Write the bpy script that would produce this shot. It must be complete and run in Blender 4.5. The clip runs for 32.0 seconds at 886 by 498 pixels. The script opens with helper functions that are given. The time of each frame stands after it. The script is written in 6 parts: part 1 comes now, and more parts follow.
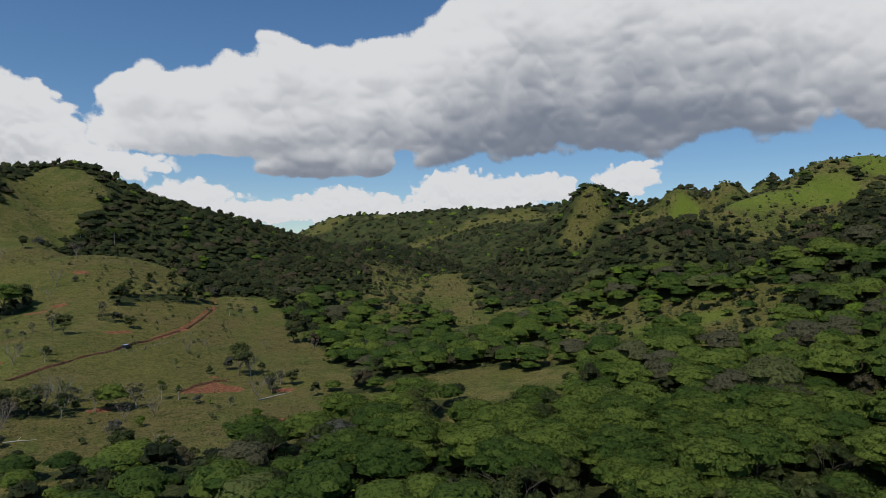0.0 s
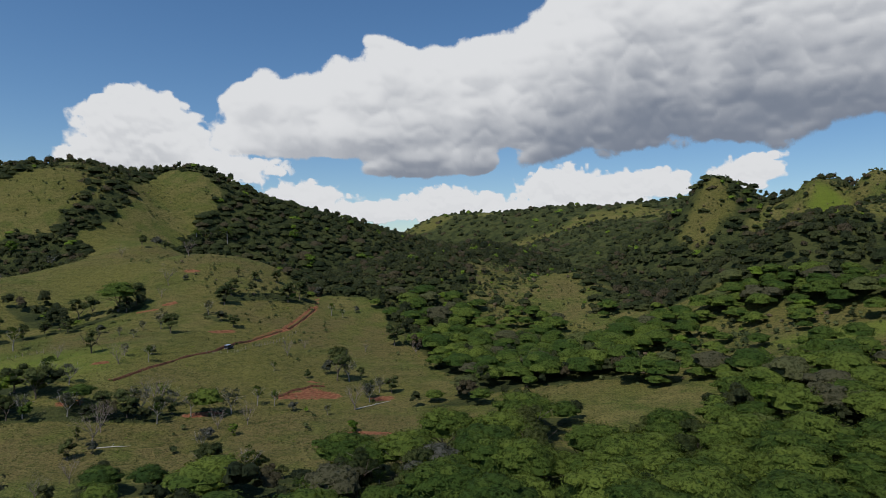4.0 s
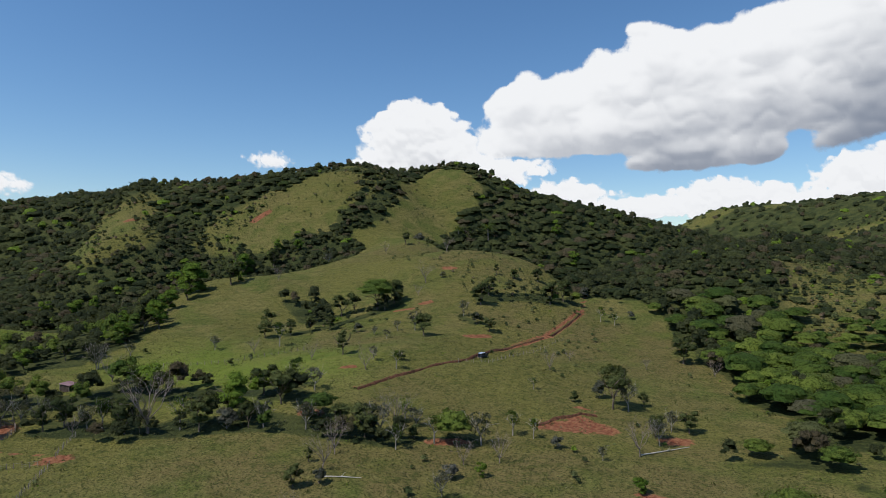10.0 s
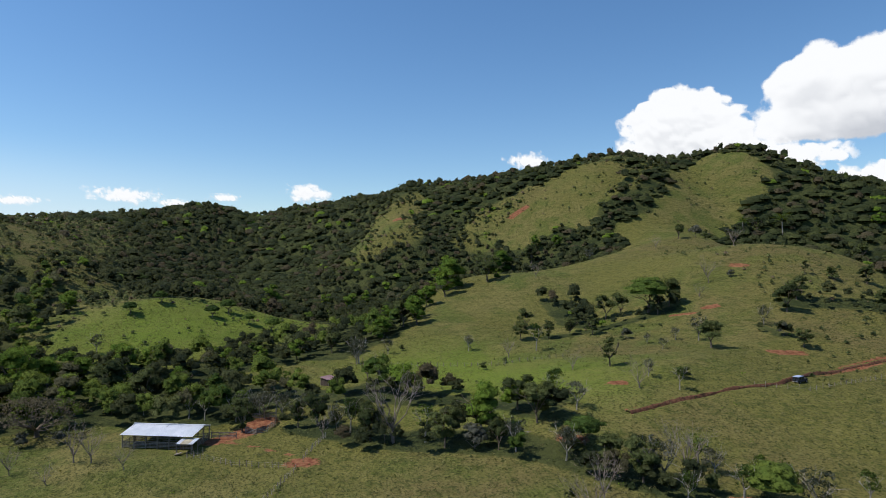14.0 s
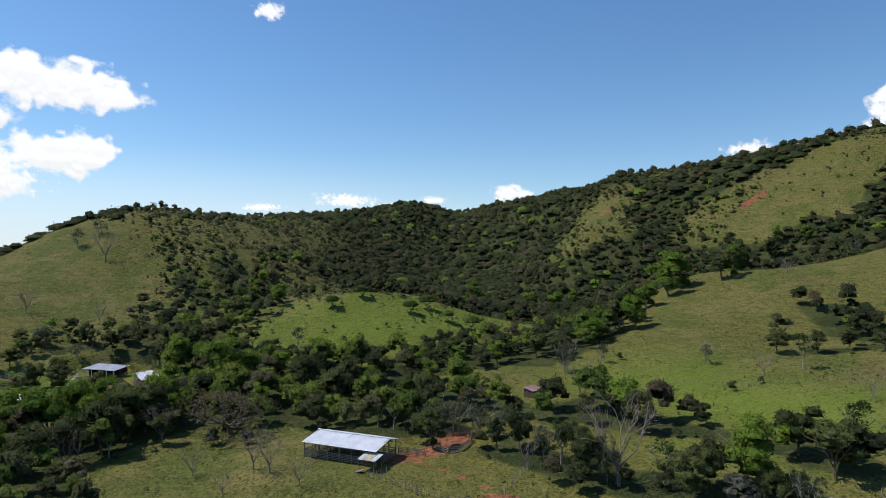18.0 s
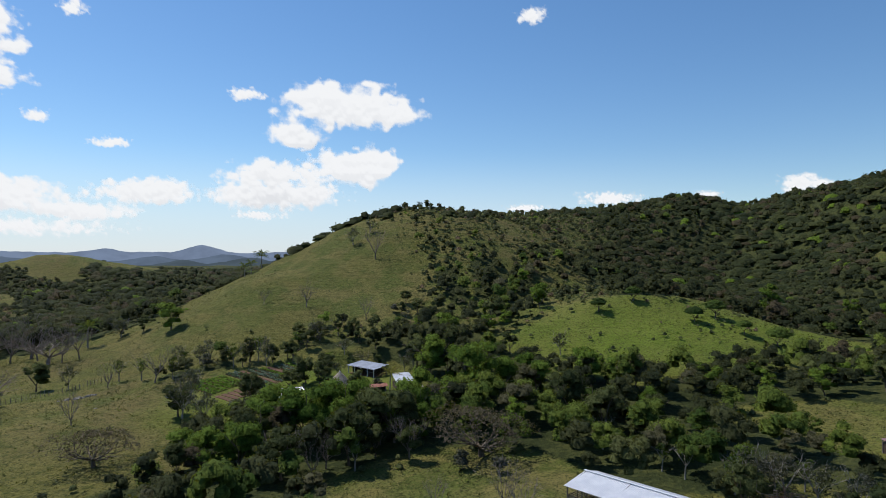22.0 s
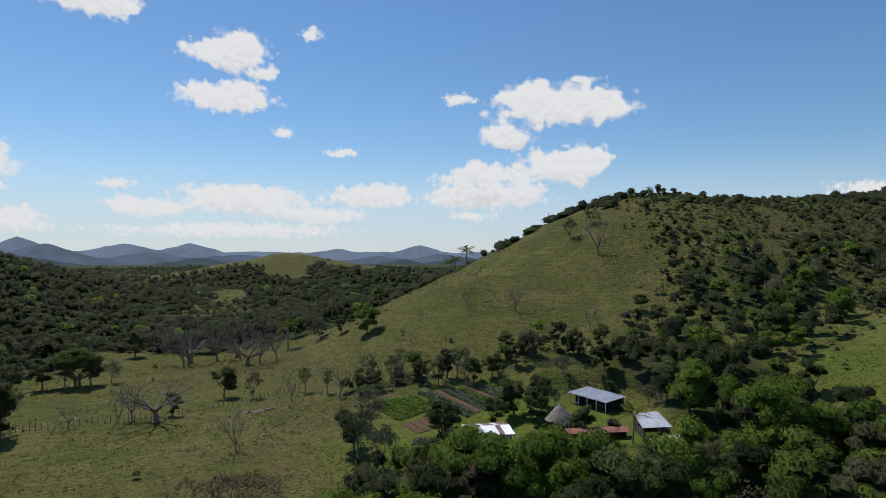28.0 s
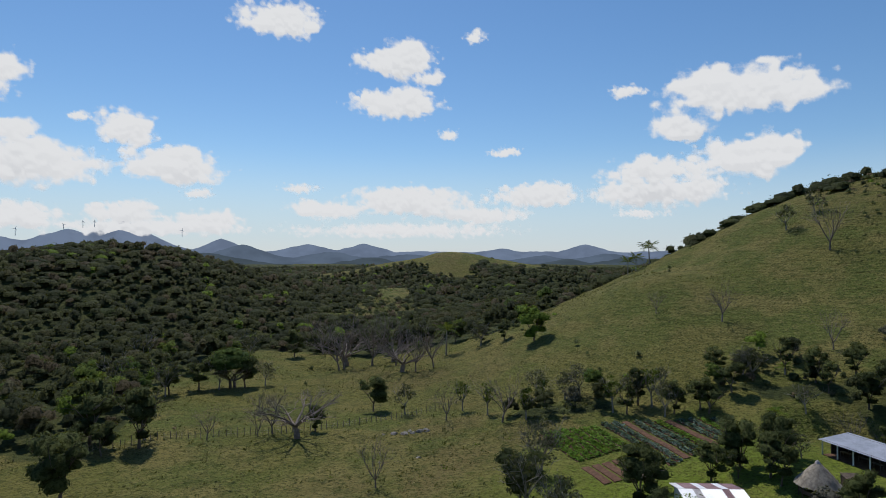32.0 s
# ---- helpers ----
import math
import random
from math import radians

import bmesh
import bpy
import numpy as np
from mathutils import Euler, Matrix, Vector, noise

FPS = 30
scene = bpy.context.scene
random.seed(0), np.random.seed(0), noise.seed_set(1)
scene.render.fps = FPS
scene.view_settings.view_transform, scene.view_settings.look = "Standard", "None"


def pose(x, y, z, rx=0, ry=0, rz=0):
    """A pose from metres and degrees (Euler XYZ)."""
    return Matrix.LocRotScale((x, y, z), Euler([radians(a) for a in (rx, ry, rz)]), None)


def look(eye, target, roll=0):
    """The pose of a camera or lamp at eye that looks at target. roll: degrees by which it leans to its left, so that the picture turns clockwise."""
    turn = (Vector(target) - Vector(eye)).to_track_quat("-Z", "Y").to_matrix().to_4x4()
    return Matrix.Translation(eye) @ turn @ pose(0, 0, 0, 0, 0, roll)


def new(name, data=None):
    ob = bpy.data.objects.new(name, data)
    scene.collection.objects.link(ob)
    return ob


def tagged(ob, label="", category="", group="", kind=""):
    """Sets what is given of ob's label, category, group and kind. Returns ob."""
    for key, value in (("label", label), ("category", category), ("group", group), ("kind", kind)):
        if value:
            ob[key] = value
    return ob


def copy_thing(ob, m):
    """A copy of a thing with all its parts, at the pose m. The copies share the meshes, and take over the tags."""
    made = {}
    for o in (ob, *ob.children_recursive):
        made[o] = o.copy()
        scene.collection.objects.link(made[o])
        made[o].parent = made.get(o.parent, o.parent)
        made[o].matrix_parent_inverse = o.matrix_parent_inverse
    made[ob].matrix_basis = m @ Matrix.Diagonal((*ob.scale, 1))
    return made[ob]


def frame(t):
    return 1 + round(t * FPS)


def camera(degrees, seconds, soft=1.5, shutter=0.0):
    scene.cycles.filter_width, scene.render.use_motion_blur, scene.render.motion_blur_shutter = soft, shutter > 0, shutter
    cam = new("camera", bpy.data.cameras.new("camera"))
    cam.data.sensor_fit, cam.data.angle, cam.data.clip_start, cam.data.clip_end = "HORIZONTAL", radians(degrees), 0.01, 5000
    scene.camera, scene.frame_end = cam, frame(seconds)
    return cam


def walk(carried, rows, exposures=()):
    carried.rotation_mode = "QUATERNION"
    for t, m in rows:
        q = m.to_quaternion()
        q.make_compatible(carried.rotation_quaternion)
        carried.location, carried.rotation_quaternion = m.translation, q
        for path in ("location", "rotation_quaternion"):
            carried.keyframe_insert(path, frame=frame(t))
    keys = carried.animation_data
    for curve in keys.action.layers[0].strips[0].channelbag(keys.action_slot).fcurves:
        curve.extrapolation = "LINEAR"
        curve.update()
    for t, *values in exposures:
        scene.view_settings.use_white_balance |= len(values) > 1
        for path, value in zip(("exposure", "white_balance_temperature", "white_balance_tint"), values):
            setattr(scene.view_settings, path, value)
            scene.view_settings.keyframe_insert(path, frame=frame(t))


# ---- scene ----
cam = camera(70.3, 32.0, soft=0.55)
EYE = 45.0
# seconds, x, y, z above the first eye, yaw, pitch
ROWS = [
    (0, -0.00, -0.00, 0.00, 0.31, 1.07),
    (0.5, 0.46, 1.43, 0.27, 1.52, 1.04),
    (1, 0.54, 3.69, 0.38, 2.71, 1.02),
    (1.5, 0.45, 6.23, 0.39, 3.93, 0.99),
    (2, 0.21, 8.89, 0.53, 5.13, 0.96),
    (2.5, -0.20, 11.46, 0.58, 6.30, 0.94),
    (4.5, -3.34, 24.46, -0.05, 11.51, 0.94),
    (5, -4.03, 28.28, -0.29, 13.72, 0.95),
    (5.5, -4.80, 31.90, -0.42, 15.86, 0.95),
    (6, -5.74, 35.27, -0.56, 17.93, 0.95),
    (6.5, -6.92, 38.68, -0.77, 19.99, 0.96),
    (7, -8.89, 42.62, -0.81, 21.99, 0.94),
    (7.5, -10.65, 46.23, -0.86, 23.98, 0.93),
    (8, -12.42, 49.32, -0.89, 25.87, 0.92),
    (8.5, -14.23, 52.68, -0.91, 27.67, 0.90),
    (9, -16.17, 56.01, -0.99, 29.57, 0.90),
    (9.5, -18.31, 59.38, -1.16, 31.44, 0.89),
    (10, -20.52, 62.58, -1.30, 33.28, 0.87),
    (10.5, -22.93, 65.73, -1.43, 35.60, 0.84),
    (11, -25.44, 68.72, -1.58, 38.28, 0.82),
    (11.5, -27.95, 71.70, -1.73, 41.09, 0.79),
    (12, -30.49, 74.34, -1.96, 44.22, 0.77),
    (12.5, -33.38, 76.78, -2.19, 47.34, 0.77),
    (13, -36.37, 79.20, -2.44, 50.48, 0.77),
    (13.5, -39.07, 81.52, -2.65, 53.59, 0.78),
    (14, -42.24, 83.52, -2.98, 56.47, 0.79),
    (14.5, -45.57, 85.43, -3.34, 59.09, 0.80),
    (16.5, -59.34, 91.86, -4.74, 68.09, 0.80),
    (17, -62.79, 93.05, -5.06, 70.32, 0.79),
    (17.5, -66.19, 94.25, -5.35, 72.55, 0.79),
    (18, -69.95, 95.11, -5.69, 74.76, 0.78),
    (18.5, -73.52, 95.77, -5.84, 76.93, 0.77),
    (19, -77.14, 96.42, -6.07, 79.25, 0.77),
    (19.5, -80.55, 96.86, -6.27, 82.75, 0.79),
    (20, -84.08, 97.06, -6.41, 86.35, 0.79),
    (20.5, -87.67, 97.28, -6.59, 89.49, 0.78),
    (21, -91.30, 97.33, -6.72, 92.66, 0.77),
    (21.5, -94.55, 97.06, -6.70, 95.62, 0.77),
    (22, -97.78, 96.67, -6.68, 98.34, 0.77),
    (22.5, -101.33, 96.07, -6.88, 100.80, 0.79),
    (23, -105.35, 94.97, -6.99, 102.96, 0.78),
    (23.5, -109.17, 93.78, -7.22, 104.44, 0.78),
    (24, -112.97, 92.73, -7.40, 105.89, 0.78),
    (24.5, -116.70, 91.37, -7.54, 107.01, 0.77),
    (25, -120.37, 90.13, -7.66, 108.56, 0.76),
    (25.5, -123.84, 88.80, -7.82, 110.68, 0.76),
    (26, -127.52, 87.43, -8.00, 112.81, 0.75),
    (26.5, -131.07, 85.87, -8.18, 114.78, 0.74),
    (28.5, -145.00, 78.76, -8.56, 117.96, 0.76),
    (29, -148.12, 76.71, -8.68, 119.34, 0.74),
    (29.5, -151.35, 74.86, -8.83, 121.96, 0.73),
    (30, -154.57, 72.74, -8.99, 124.58, 0.73),
    (30.5, -157.51, 70.37, -9.22, 126.90, 0.72),
    (31, -160.44, 68.10, -9.36, 128.99, 0.73),
    (31.5, -163.20, 65.60, -9.49, 130.83, 0.74),
    (32, -165.65, 63.42, -9.57, 132.11, 0.74),
]
walk(cam, [(t, pose(x, y, EYE + z, 90 + pitch, 0, yaw)) for t, x, y, z, yaw, pitch in ROWS],
     exposures=[(0.0, -0.42), (5.0, -0.32), (11.0, 0.0), (18.0, 0.12), (24.0, -0.14), (32.0, -0.3)])

# ---- sky and sun ----
SUN_AZ, SUN_EL = 152.0, 56.0          # degrees, counted like the camera's yaw
world = bpy.data.worlds.new("sky")
scene.world = world
world.use_nodes = True
wn = world.node_tree
wn.nodes.clear()
sky = wn.nodes.new("ShaderNodeTexSky")
sky.sky_type, sky.sun_disc = "NISHITA", False
sky.sun_elevation, sky.sun_rotation = radians(SUN_EL), radians(-SUN_AZ)
sky.air_density, sky.dust_density, sky.ozone_density = 1.0, 0.15, 4.0
bg = wn.nodes.new("ShaderNodeBackground")
bg.inputs["Strength"].default_value = 0.124
wout = wn.nodes.new("ShaderNodeOutputWorld")
hue = wn.nodes.new("ShaderNodeHueSaturation")
hue.inputs["Saturation"].default_value, hue.inputs["Hue"].default_value = 1.15, 0.5
wn.links.new(sky.outputs[0], hue.inputs["Color"])
wn.links.new(hue.outputs[0], bg.inputs[0])
wn.links.new(bg.outputs[0], wout.inputs[0])
sun = new("sun", bpy.data.lights.new("sun", "SUN"))
sun.data.energy, sun.data.angle, sun.data.color = 4.0, radians(0.5), (1.0, 0.945, 0.865)
sa, se = radians(SUN_AZ), radians(SUN_EL)
SUN_DIR = Vector((-math.sin(sa) * math.cos(se), math.cos(sa) * math.cos(se), math.sin(se)))
sun.matrix_world = look(SUN_DIR * 900, (0, 0, 0))


# ---- materials ----
class Mat:
    """A node material, written in few lines."""

    def __init__(self, name, rough=0.9, spec=0.2, metal=0.0):
        self.m = bpy.data.materials.new(name)
        self.m.use_nodes = True
        self.t = self.m.node_tree
        self.b = self.t.nodes["Principled BSDF"]
        self.out = self.t.nodes["Material Output"]
        self.b.inputs["Roughness"].default_value = rough
        self.b.inputs["Specular IOR Level"].default_value = spec
        self.b.inputs["Metallic"].default_value = metal

    def node(self, kind, **props):
        n = self.t.nodes.new(kind)
        if "operation" in props:
            n.operation = props["operation"]
        if "interpolation_type" in props:
            n.interpolation_type = props["interpolation_type"]
        if "data_type" in props:
            n.data_type, n.blend_type = props["data_type"], props["blend_type"]
        if "attribute_name" in props:
            n.attribute_name = props["attribute_name"]
        if "uv_map" in props:
            n.uv_map = props["uv_map"]
        return n

    def link(self, a, b):
        self.t.links.new(a, b)

    def put(self, socket, v):
        if isinstance(v, bpy.types.NodeSocket):
            self.link(v, socket)
        else:
            socket.default_value = v if not isinstance(v, tuple) or len(v) != 3 or socket.type != "RGBA" else (*v, 1)

    def coords(self, which="Object"):
        return self.node("ShaderNodeTexCoord").outputs[which]

    def noise(self, scale, detail=4.0, vec=None, rough=0.55, stretch=None):
        n = self.node("ShaderNodeTexNoise")
        n.inputs["Scale"].default_value, n.inputs["Detail"].default_value, n.inputs["Roughness"].default_value = scale, detail, rough
        v = vec or self.coords()
        if stretch:
            mp = self.node("ShaderNodeMapping")
            mp.inputs["Scale"].default_value = stretch
            self.link(v, mp.inputs[0])
            v = mp.outputs[0]
        self.link(v, n.inputs["Vector"])
        return n.outputs["Fac"]

    def math(self, op, a, b=0.0, c=0.0):
        n = self.node("ShaderNodeMath", operation=op)
        for i, v in enumerate((a, b, c)):
            self.put(n.inputs[i], v)
        return n.outputs[0]

    def ramp(self, v, a, b):
        n = self.node("ShaderNodeMapRange", interpolation_type="SMOOTHSTEP")
        self.put(n.inputs["Value"], v)
        n.inputs["From Min"].default_value, n.inputs["From Max"].default_value = a, b
        return n.outputs[0]

    def mix(self, fac, a, b, mode="MIX"):
        n = self.node("ShaderNodeMix", data_type="RGBA", blend_type=mode)
        self.put(n.inputs[0], fac)
        self.put(n.inputs[6], a)
        self.put(n.inputs[7], b)
        return n.outputs[2]

    def attr(self, name):
        return self.node("ShaderNodeAttribute", attribute_name=name).outputs["Fac"]

    def chance(self, which="object"):
        if which == "object":
            return self.node("ShaderNodeObjectInfo").outputs["Random"]
        return self.node("ShaderNodeNewGeometry").outputs["Random Per Island"]

    def bump(self, h, strength=0.3, distance=0.1):
        n = self.node("ShaderNodeBump")
        n.inputs["Strength"].default_value, n.inputs["Distance"].default_value = strength, distance
        self.link(h, n.inputs["Height"])
        self.link(n.outputs[0], self.b.inputs["Normal"])

    def colour(self, c):
        self.put(self.b.inputs["Base Color"], c)
        return self


def plain(name, base, other, scale=3.0, rough=0.85, metal=0.0, bump=0.2, stretch=None, spec=0.25):
    """A surface with grain at two scales between two colours."""
    k = Mat(name, rough, spec, metal)
    n1, n2 = k.noise(scale, 6, stretch=stretch), k.noise(scale * 7, 4, stretch=stretch)
    f = k.ramp(k.math("ADD", k.math("MULTIPLY", n1, 0.65), k.math("MULTIPLY", n2, 0.35)), 0.36, 0.64)
    k.colour(k.mix(f, base, other))
    if bump:
        k.bump(n2, bump, 0.03)
    return k.m


def foliage(name, dark, light, chance="object", through_light=0.3, dry=None):
    """Leaves: a shade for each tree, another for each clump, light passing through them."""
    k = Mat(name, 0.8, 0.08)
    dark, light = tuple(c * w for c, w in zip(dark, (1.0, 1.0, 1.5))), tuple(c * w for c, w in zip(light, (0.95, 0.93, 1.5)))
    r1 = k.attr("tint") if chance == "tint" else k.chance("object")
    r2 = k.chance("island")
    f = k.math("ADD", k.math("MULTIPLY", r1, 0.62), k.math("MULTIPLY", r2, 0.38))
    col = k.mix(k.ramp(f, 0.12, 0.9), dark, light)
    if chance == "tint":
        col = k.mix(k.ramp(r1, 0.035, 0.02), col, (0.13, 0.20, 0.025))
    if dry:
        col = k.mix(k.ramp(r1, 0.84, 0.92), col, dry)
    # dark noise in the colour stands in for shade between leaf clumps
    gap_shade = k.noise(1.3, 5, k.node("ShaderNodeNewGeometry").outputs["Position"], 0.65)
    col = k.mix(k.ramp(gap_shade, 0.54, 0.40), col, k.mix(1.0, col, (0.34, 0.37, 0.33), "MULTIPLY"))
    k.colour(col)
    k.bump(gap_shade, 0.8, 0.6)
    tr = k.node("ShaderNodeBsdfTranslucent")
    k.link(k.mix(0.5, col, (0.20, 0.22, 0.02)), tr.inputs[0])
    mx = k.node("ShaderNodeMixShader")
    mx.inputs[0].default_value = through_light
    k.link(k.b.outputs[0], mx.inputs[1])
    k.link(tr.outputs[0], mx.inputs[2])
    k.link(mx.outputs[0], k.out.inputs[0])
    return k.m


def ground_material():
    """Pasture, scrub, forest floor and red earth, by the land's cover."""
    k = Mat("pasture", 0.95, 0.1)
    big, mid, fine, tuft = k.noise(0.012, 5), k.noise(0.07, 6), k.noise(0.9, 5), k.noise(1.7, 4, rough=0.7)
    grass = k.mix(k.ramp(mid, 0.42, 0.60), (0.092, 0.112, 0.025), (0.164, 0.142, 0.048))
    grass = k.mix(k.ramp(big, 0.44, 0.6), grass, (0.132, 0.124, 0.032))
    grass = k.mix(k.math("MULTIPLY", k.attr("dry"), k.ramp(mid, 0.3, 0.6)), grass, (0.138, 0.112, 0.042))
    grass = k.mix(k.math("MULTIPLY", k.ramp(fine, 0.5, 0.68), 0.7), grass, (0.172, 0.150, 0.052))
    clump = k.noise(0.42, 4, rough=0.75)
    grass = k.mix(k.math("MULTIPLY", k.ramp(clump, 0.50, 0.62), 0.6), grass, (0.050, 0.066, 0.013))
    steps = k.noise(1.0, 4, rough=0.6, stretch=(0.16, 0.16, 1.5))
    grass = k.mix(k.math("MULTIPLY", k.ramp(steps, 0.50, 0.62), 0.32), grass, (0.050, 0.060, 0.014))
    grass = k.mix(k.math("MULTIPLY", k.ramp(tuft, 0.52, 0.60), 0.8), grass, (0.040, 0.046, 0.013))
    grass = k.mix(k.math("MULTIPLY", k.ramp(tuft, 0.46, 0.38), 0.22), grass, (0.20, 0.18, 0.065))
    grass = k.mix(k.math("MULTIPLY", k.attr("lush"), k.math("ADD", 0.35, k.math("MULTIPLY", k.ramp(tuft, 0.62, 0.4), 0.55))), grass, (0.135, 0.190, 0.022))
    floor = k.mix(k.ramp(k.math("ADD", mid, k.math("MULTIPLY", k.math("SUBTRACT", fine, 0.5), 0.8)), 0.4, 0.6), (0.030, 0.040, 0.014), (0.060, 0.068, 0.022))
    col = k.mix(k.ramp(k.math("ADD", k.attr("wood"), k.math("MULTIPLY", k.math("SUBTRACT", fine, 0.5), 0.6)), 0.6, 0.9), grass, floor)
    soil = k.mix(k.ramp(fine, 0.35, 0.65), (0.165, 0.055, 0.030), (0.27, 0.125, 0.066))
    col = k.mix(k.ramp(k.math("ADD", k.attr("soil"), k.math("MULTIPLY", k.math("SUBTRACT", fine, 0.5), 0.7)), 0.4, 0.6), col, soil)
    k.colour(col)
    k.bump(k.math("ADD", k.math("ADD", k.math("MULTIPLY", fine, 0.6), k.math("MULTIPLY", tuft, 0.4)), k.math("ADD", k.math("MULTIPLY", clump, 1.1), k.math("MULTIPLY", steps, 0.9))), 1.0, 0.8)
    return k.m


GROUND = ground_material()
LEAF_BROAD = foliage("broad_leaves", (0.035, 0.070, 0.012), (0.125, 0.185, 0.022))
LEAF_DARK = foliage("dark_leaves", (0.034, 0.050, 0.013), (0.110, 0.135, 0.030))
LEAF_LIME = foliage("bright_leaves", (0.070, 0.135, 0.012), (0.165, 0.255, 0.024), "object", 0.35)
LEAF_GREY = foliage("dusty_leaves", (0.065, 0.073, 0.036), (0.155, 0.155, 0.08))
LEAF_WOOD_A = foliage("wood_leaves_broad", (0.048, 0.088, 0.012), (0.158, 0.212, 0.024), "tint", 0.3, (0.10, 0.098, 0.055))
# dark wood and hill leaves: own dark green, deepened to imitate cloud shadow
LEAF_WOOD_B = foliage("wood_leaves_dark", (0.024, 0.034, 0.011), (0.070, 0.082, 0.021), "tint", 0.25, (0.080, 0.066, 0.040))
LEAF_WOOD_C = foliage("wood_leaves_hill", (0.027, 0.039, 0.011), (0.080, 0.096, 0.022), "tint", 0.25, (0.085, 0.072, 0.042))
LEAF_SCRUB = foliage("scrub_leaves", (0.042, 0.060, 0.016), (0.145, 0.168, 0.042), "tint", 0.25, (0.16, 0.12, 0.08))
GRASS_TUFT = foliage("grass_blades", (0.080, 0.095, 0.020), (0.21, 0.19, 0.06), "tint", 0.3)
BARK = plain("bark", (0.09, 0.065, 0.045), (0.19, 0.155, 0.12), 2.0, stretch=(1, 1, 0.3))
BARK_PALE = plain("pale_bark", (0.20, 0.175, 0.15), (0.36, 0.33, 0.29), 2.0, stretch=(1, 1, 0.3))
TWIG = plain("dry_twigs", (0.15, 0.115, 0.095), (0.27, 0.225, 0.20), 2.0, bump=0)


# ---- the land ----
# crest lines: x0, y0, height, x1, y1, height, width
CRESTS = [
    (-347, 586, 136, -443, 538, 126, 110),
    (-338, 585, 124, -124, 758, 60, 130),
    (-411, 504, 132, -774, 313, 90, 137),
    (-756, 242, 99, -652, 114, 74, 123),
    (-627, 117, 74, -466, 35, 69, 114),
    (-476, 35, 61, -424, -31, 31, 46),
    (-361, -24, 30, -322, -69, -2, 59),
    (-470, 331, 69, -571, 408, 115, 75),
    (-299, 431, 60, -225, 351, 45, 71),
    (-192, 354, 50, -135, 260, 11, 81),
    (-145, 240, 16, -90, 238, -4, 70),
    (-318, 295, 34, -220, 194, 7, 59),
    (-282, 301, 36, -262, 389, 53, 61),
    (-340, 139, 27, -288, 177, 7, 76),
    (-82, 452, 50, -63, 620, 61, 118),
    (76, 349, 22, 14, 406, 40, 71),
    (121, 335, 67, 244, 375, 105, 68),
    (157, 659, 106, 300, 650, 112, 105),
    (292, 279, 96, 327, 562, 111, 177),
    (-259, 1784, 177, 286, 1478, 182, 264),
    (100, 1100, 110, 300, 900, 120, 200),
    (-232, -322, 35, -318, -330, 41, 90),
    (-318, -330, 41, -395, -340, 28, 72),
    (-590, -570, 16, -745, -452, 39, 95),
    (-745, -452, 39, -840, -330, 20, 90),
    (-430, -250, 6, -520, -300, 12, 60),
    (146, 640, 126, 178, 660, 118, 50),
    (228, 618, 119, 250, 640, 122, 52),
    (264, 597, 125, 275, 605, 125, 46),
    (331, 640, 137, 345, 665, 137, 45),
    (225, 368, 106, 250, 372, 108, 60),
]
BASE, SOFT = -3.0, 7.0


def hash01(ix, iy, seed):
    v = np.sin(ix * 127.1 + iy * 311.7 + seed * 74.7) * 43758.5453
    return v - np.floor(v)


def rough2d(x, y, seed=0):
    """Smooth noise between 0 and 1 on a unit lattice."""
    ix, iy = np.floor(x), np.floor(y)
    fx, fy = x - ix, y - iy
    fx, fy = fx * fx * (3 - 2 * fx), fy * fy * (3 - 2 * fy)
    a, b = hash01(ix, iy, seed), hash01(ix + 1, iy, seed)
    c, d = hash01(ix, iy + 1, seed), hash01(ix + 1, iy + 1, seed)
    return (a + (b - a) * fx) * (1 - fy) + (c + (d - c) * fx) * fy


def fractal(x, y, size, seed=0, octaves=4):
    out, gain, total = 0.0, 1.0, 0.0
    for o in range(octaves):
        out = out + gain * rough2d(x / size * 2**o, y / size * 2**o, seed + o)
        total += gain
        gain *= 0.5
    return out / total


def to_segment(x, y, x0, y0, x1, y1):
    dx, dy = x1 - x0, y1 - y0
    s = np.clip(((x - x0) * dx + (y - y0) * dy) / (dx * dx + dy * dy + 1e-6), 0, 1)
    return s, np.hypot(x - x0 - s * dx, y - y0 - s * dy)


# cart track with its cut bank, and bare red earth: x0, y0, x1, y1, half width
TRACK = [(-137, 195, -130, 226, 0.3), (-130, 226, -124, 243, 0.3), (-124, 243, -125, 268, 0.4), (-125, 268, -120, 289, 1.5), (-120, 289, -120, 305, 1.9), (-120, 305, -122, 328, 1.9), (-122, 328, -131, 358, 1.0)]
BARE = [
    (-86, 210, -77, 214, 3.2), (-82, 219, -72, 216, 2.6), (-193, 124, -191, 119, 2.6), (-198, 133, -194, 128, 4.0), (-167, 130, -165, 132, 2.5),
    (-149, 204, -146, 205, 1.6), (-137, 176, -134, 178, 1.7), (-103, 183, -97, 188, 1.5), (-58, 217, -55, 219, 2.4), (-180, 289, -177, 291, 1.8),
    (-187, 279, -180, 283, 1.2), (-193, 326, -188, 328, 1.8), (-411, 405, -414, 392, 3.0), (-490, 334, -487, 341, 3.0), (-55, 184, -39, 181, 1.4),
    (-262, 44, -258, 47, 3.0), (-141, 262, -136, 270, 1.5), (-190, 122, -172, 131, 0.6), (-84, 226, -78, 225, 1.2),
]


def near_any(x, y, lines):
    best = np.full(np.shape(x), 0.0)
    for x0, y0, x1, y1, r in lines:
        best = np.maximum(best, np.clip(1.05 - to_segment(x, y, x0, y0, x1, y1)[1] / max(r, 0.8) * 0.55, 0, 1) * min(1, 0.45 + r * 0.4))
    return best


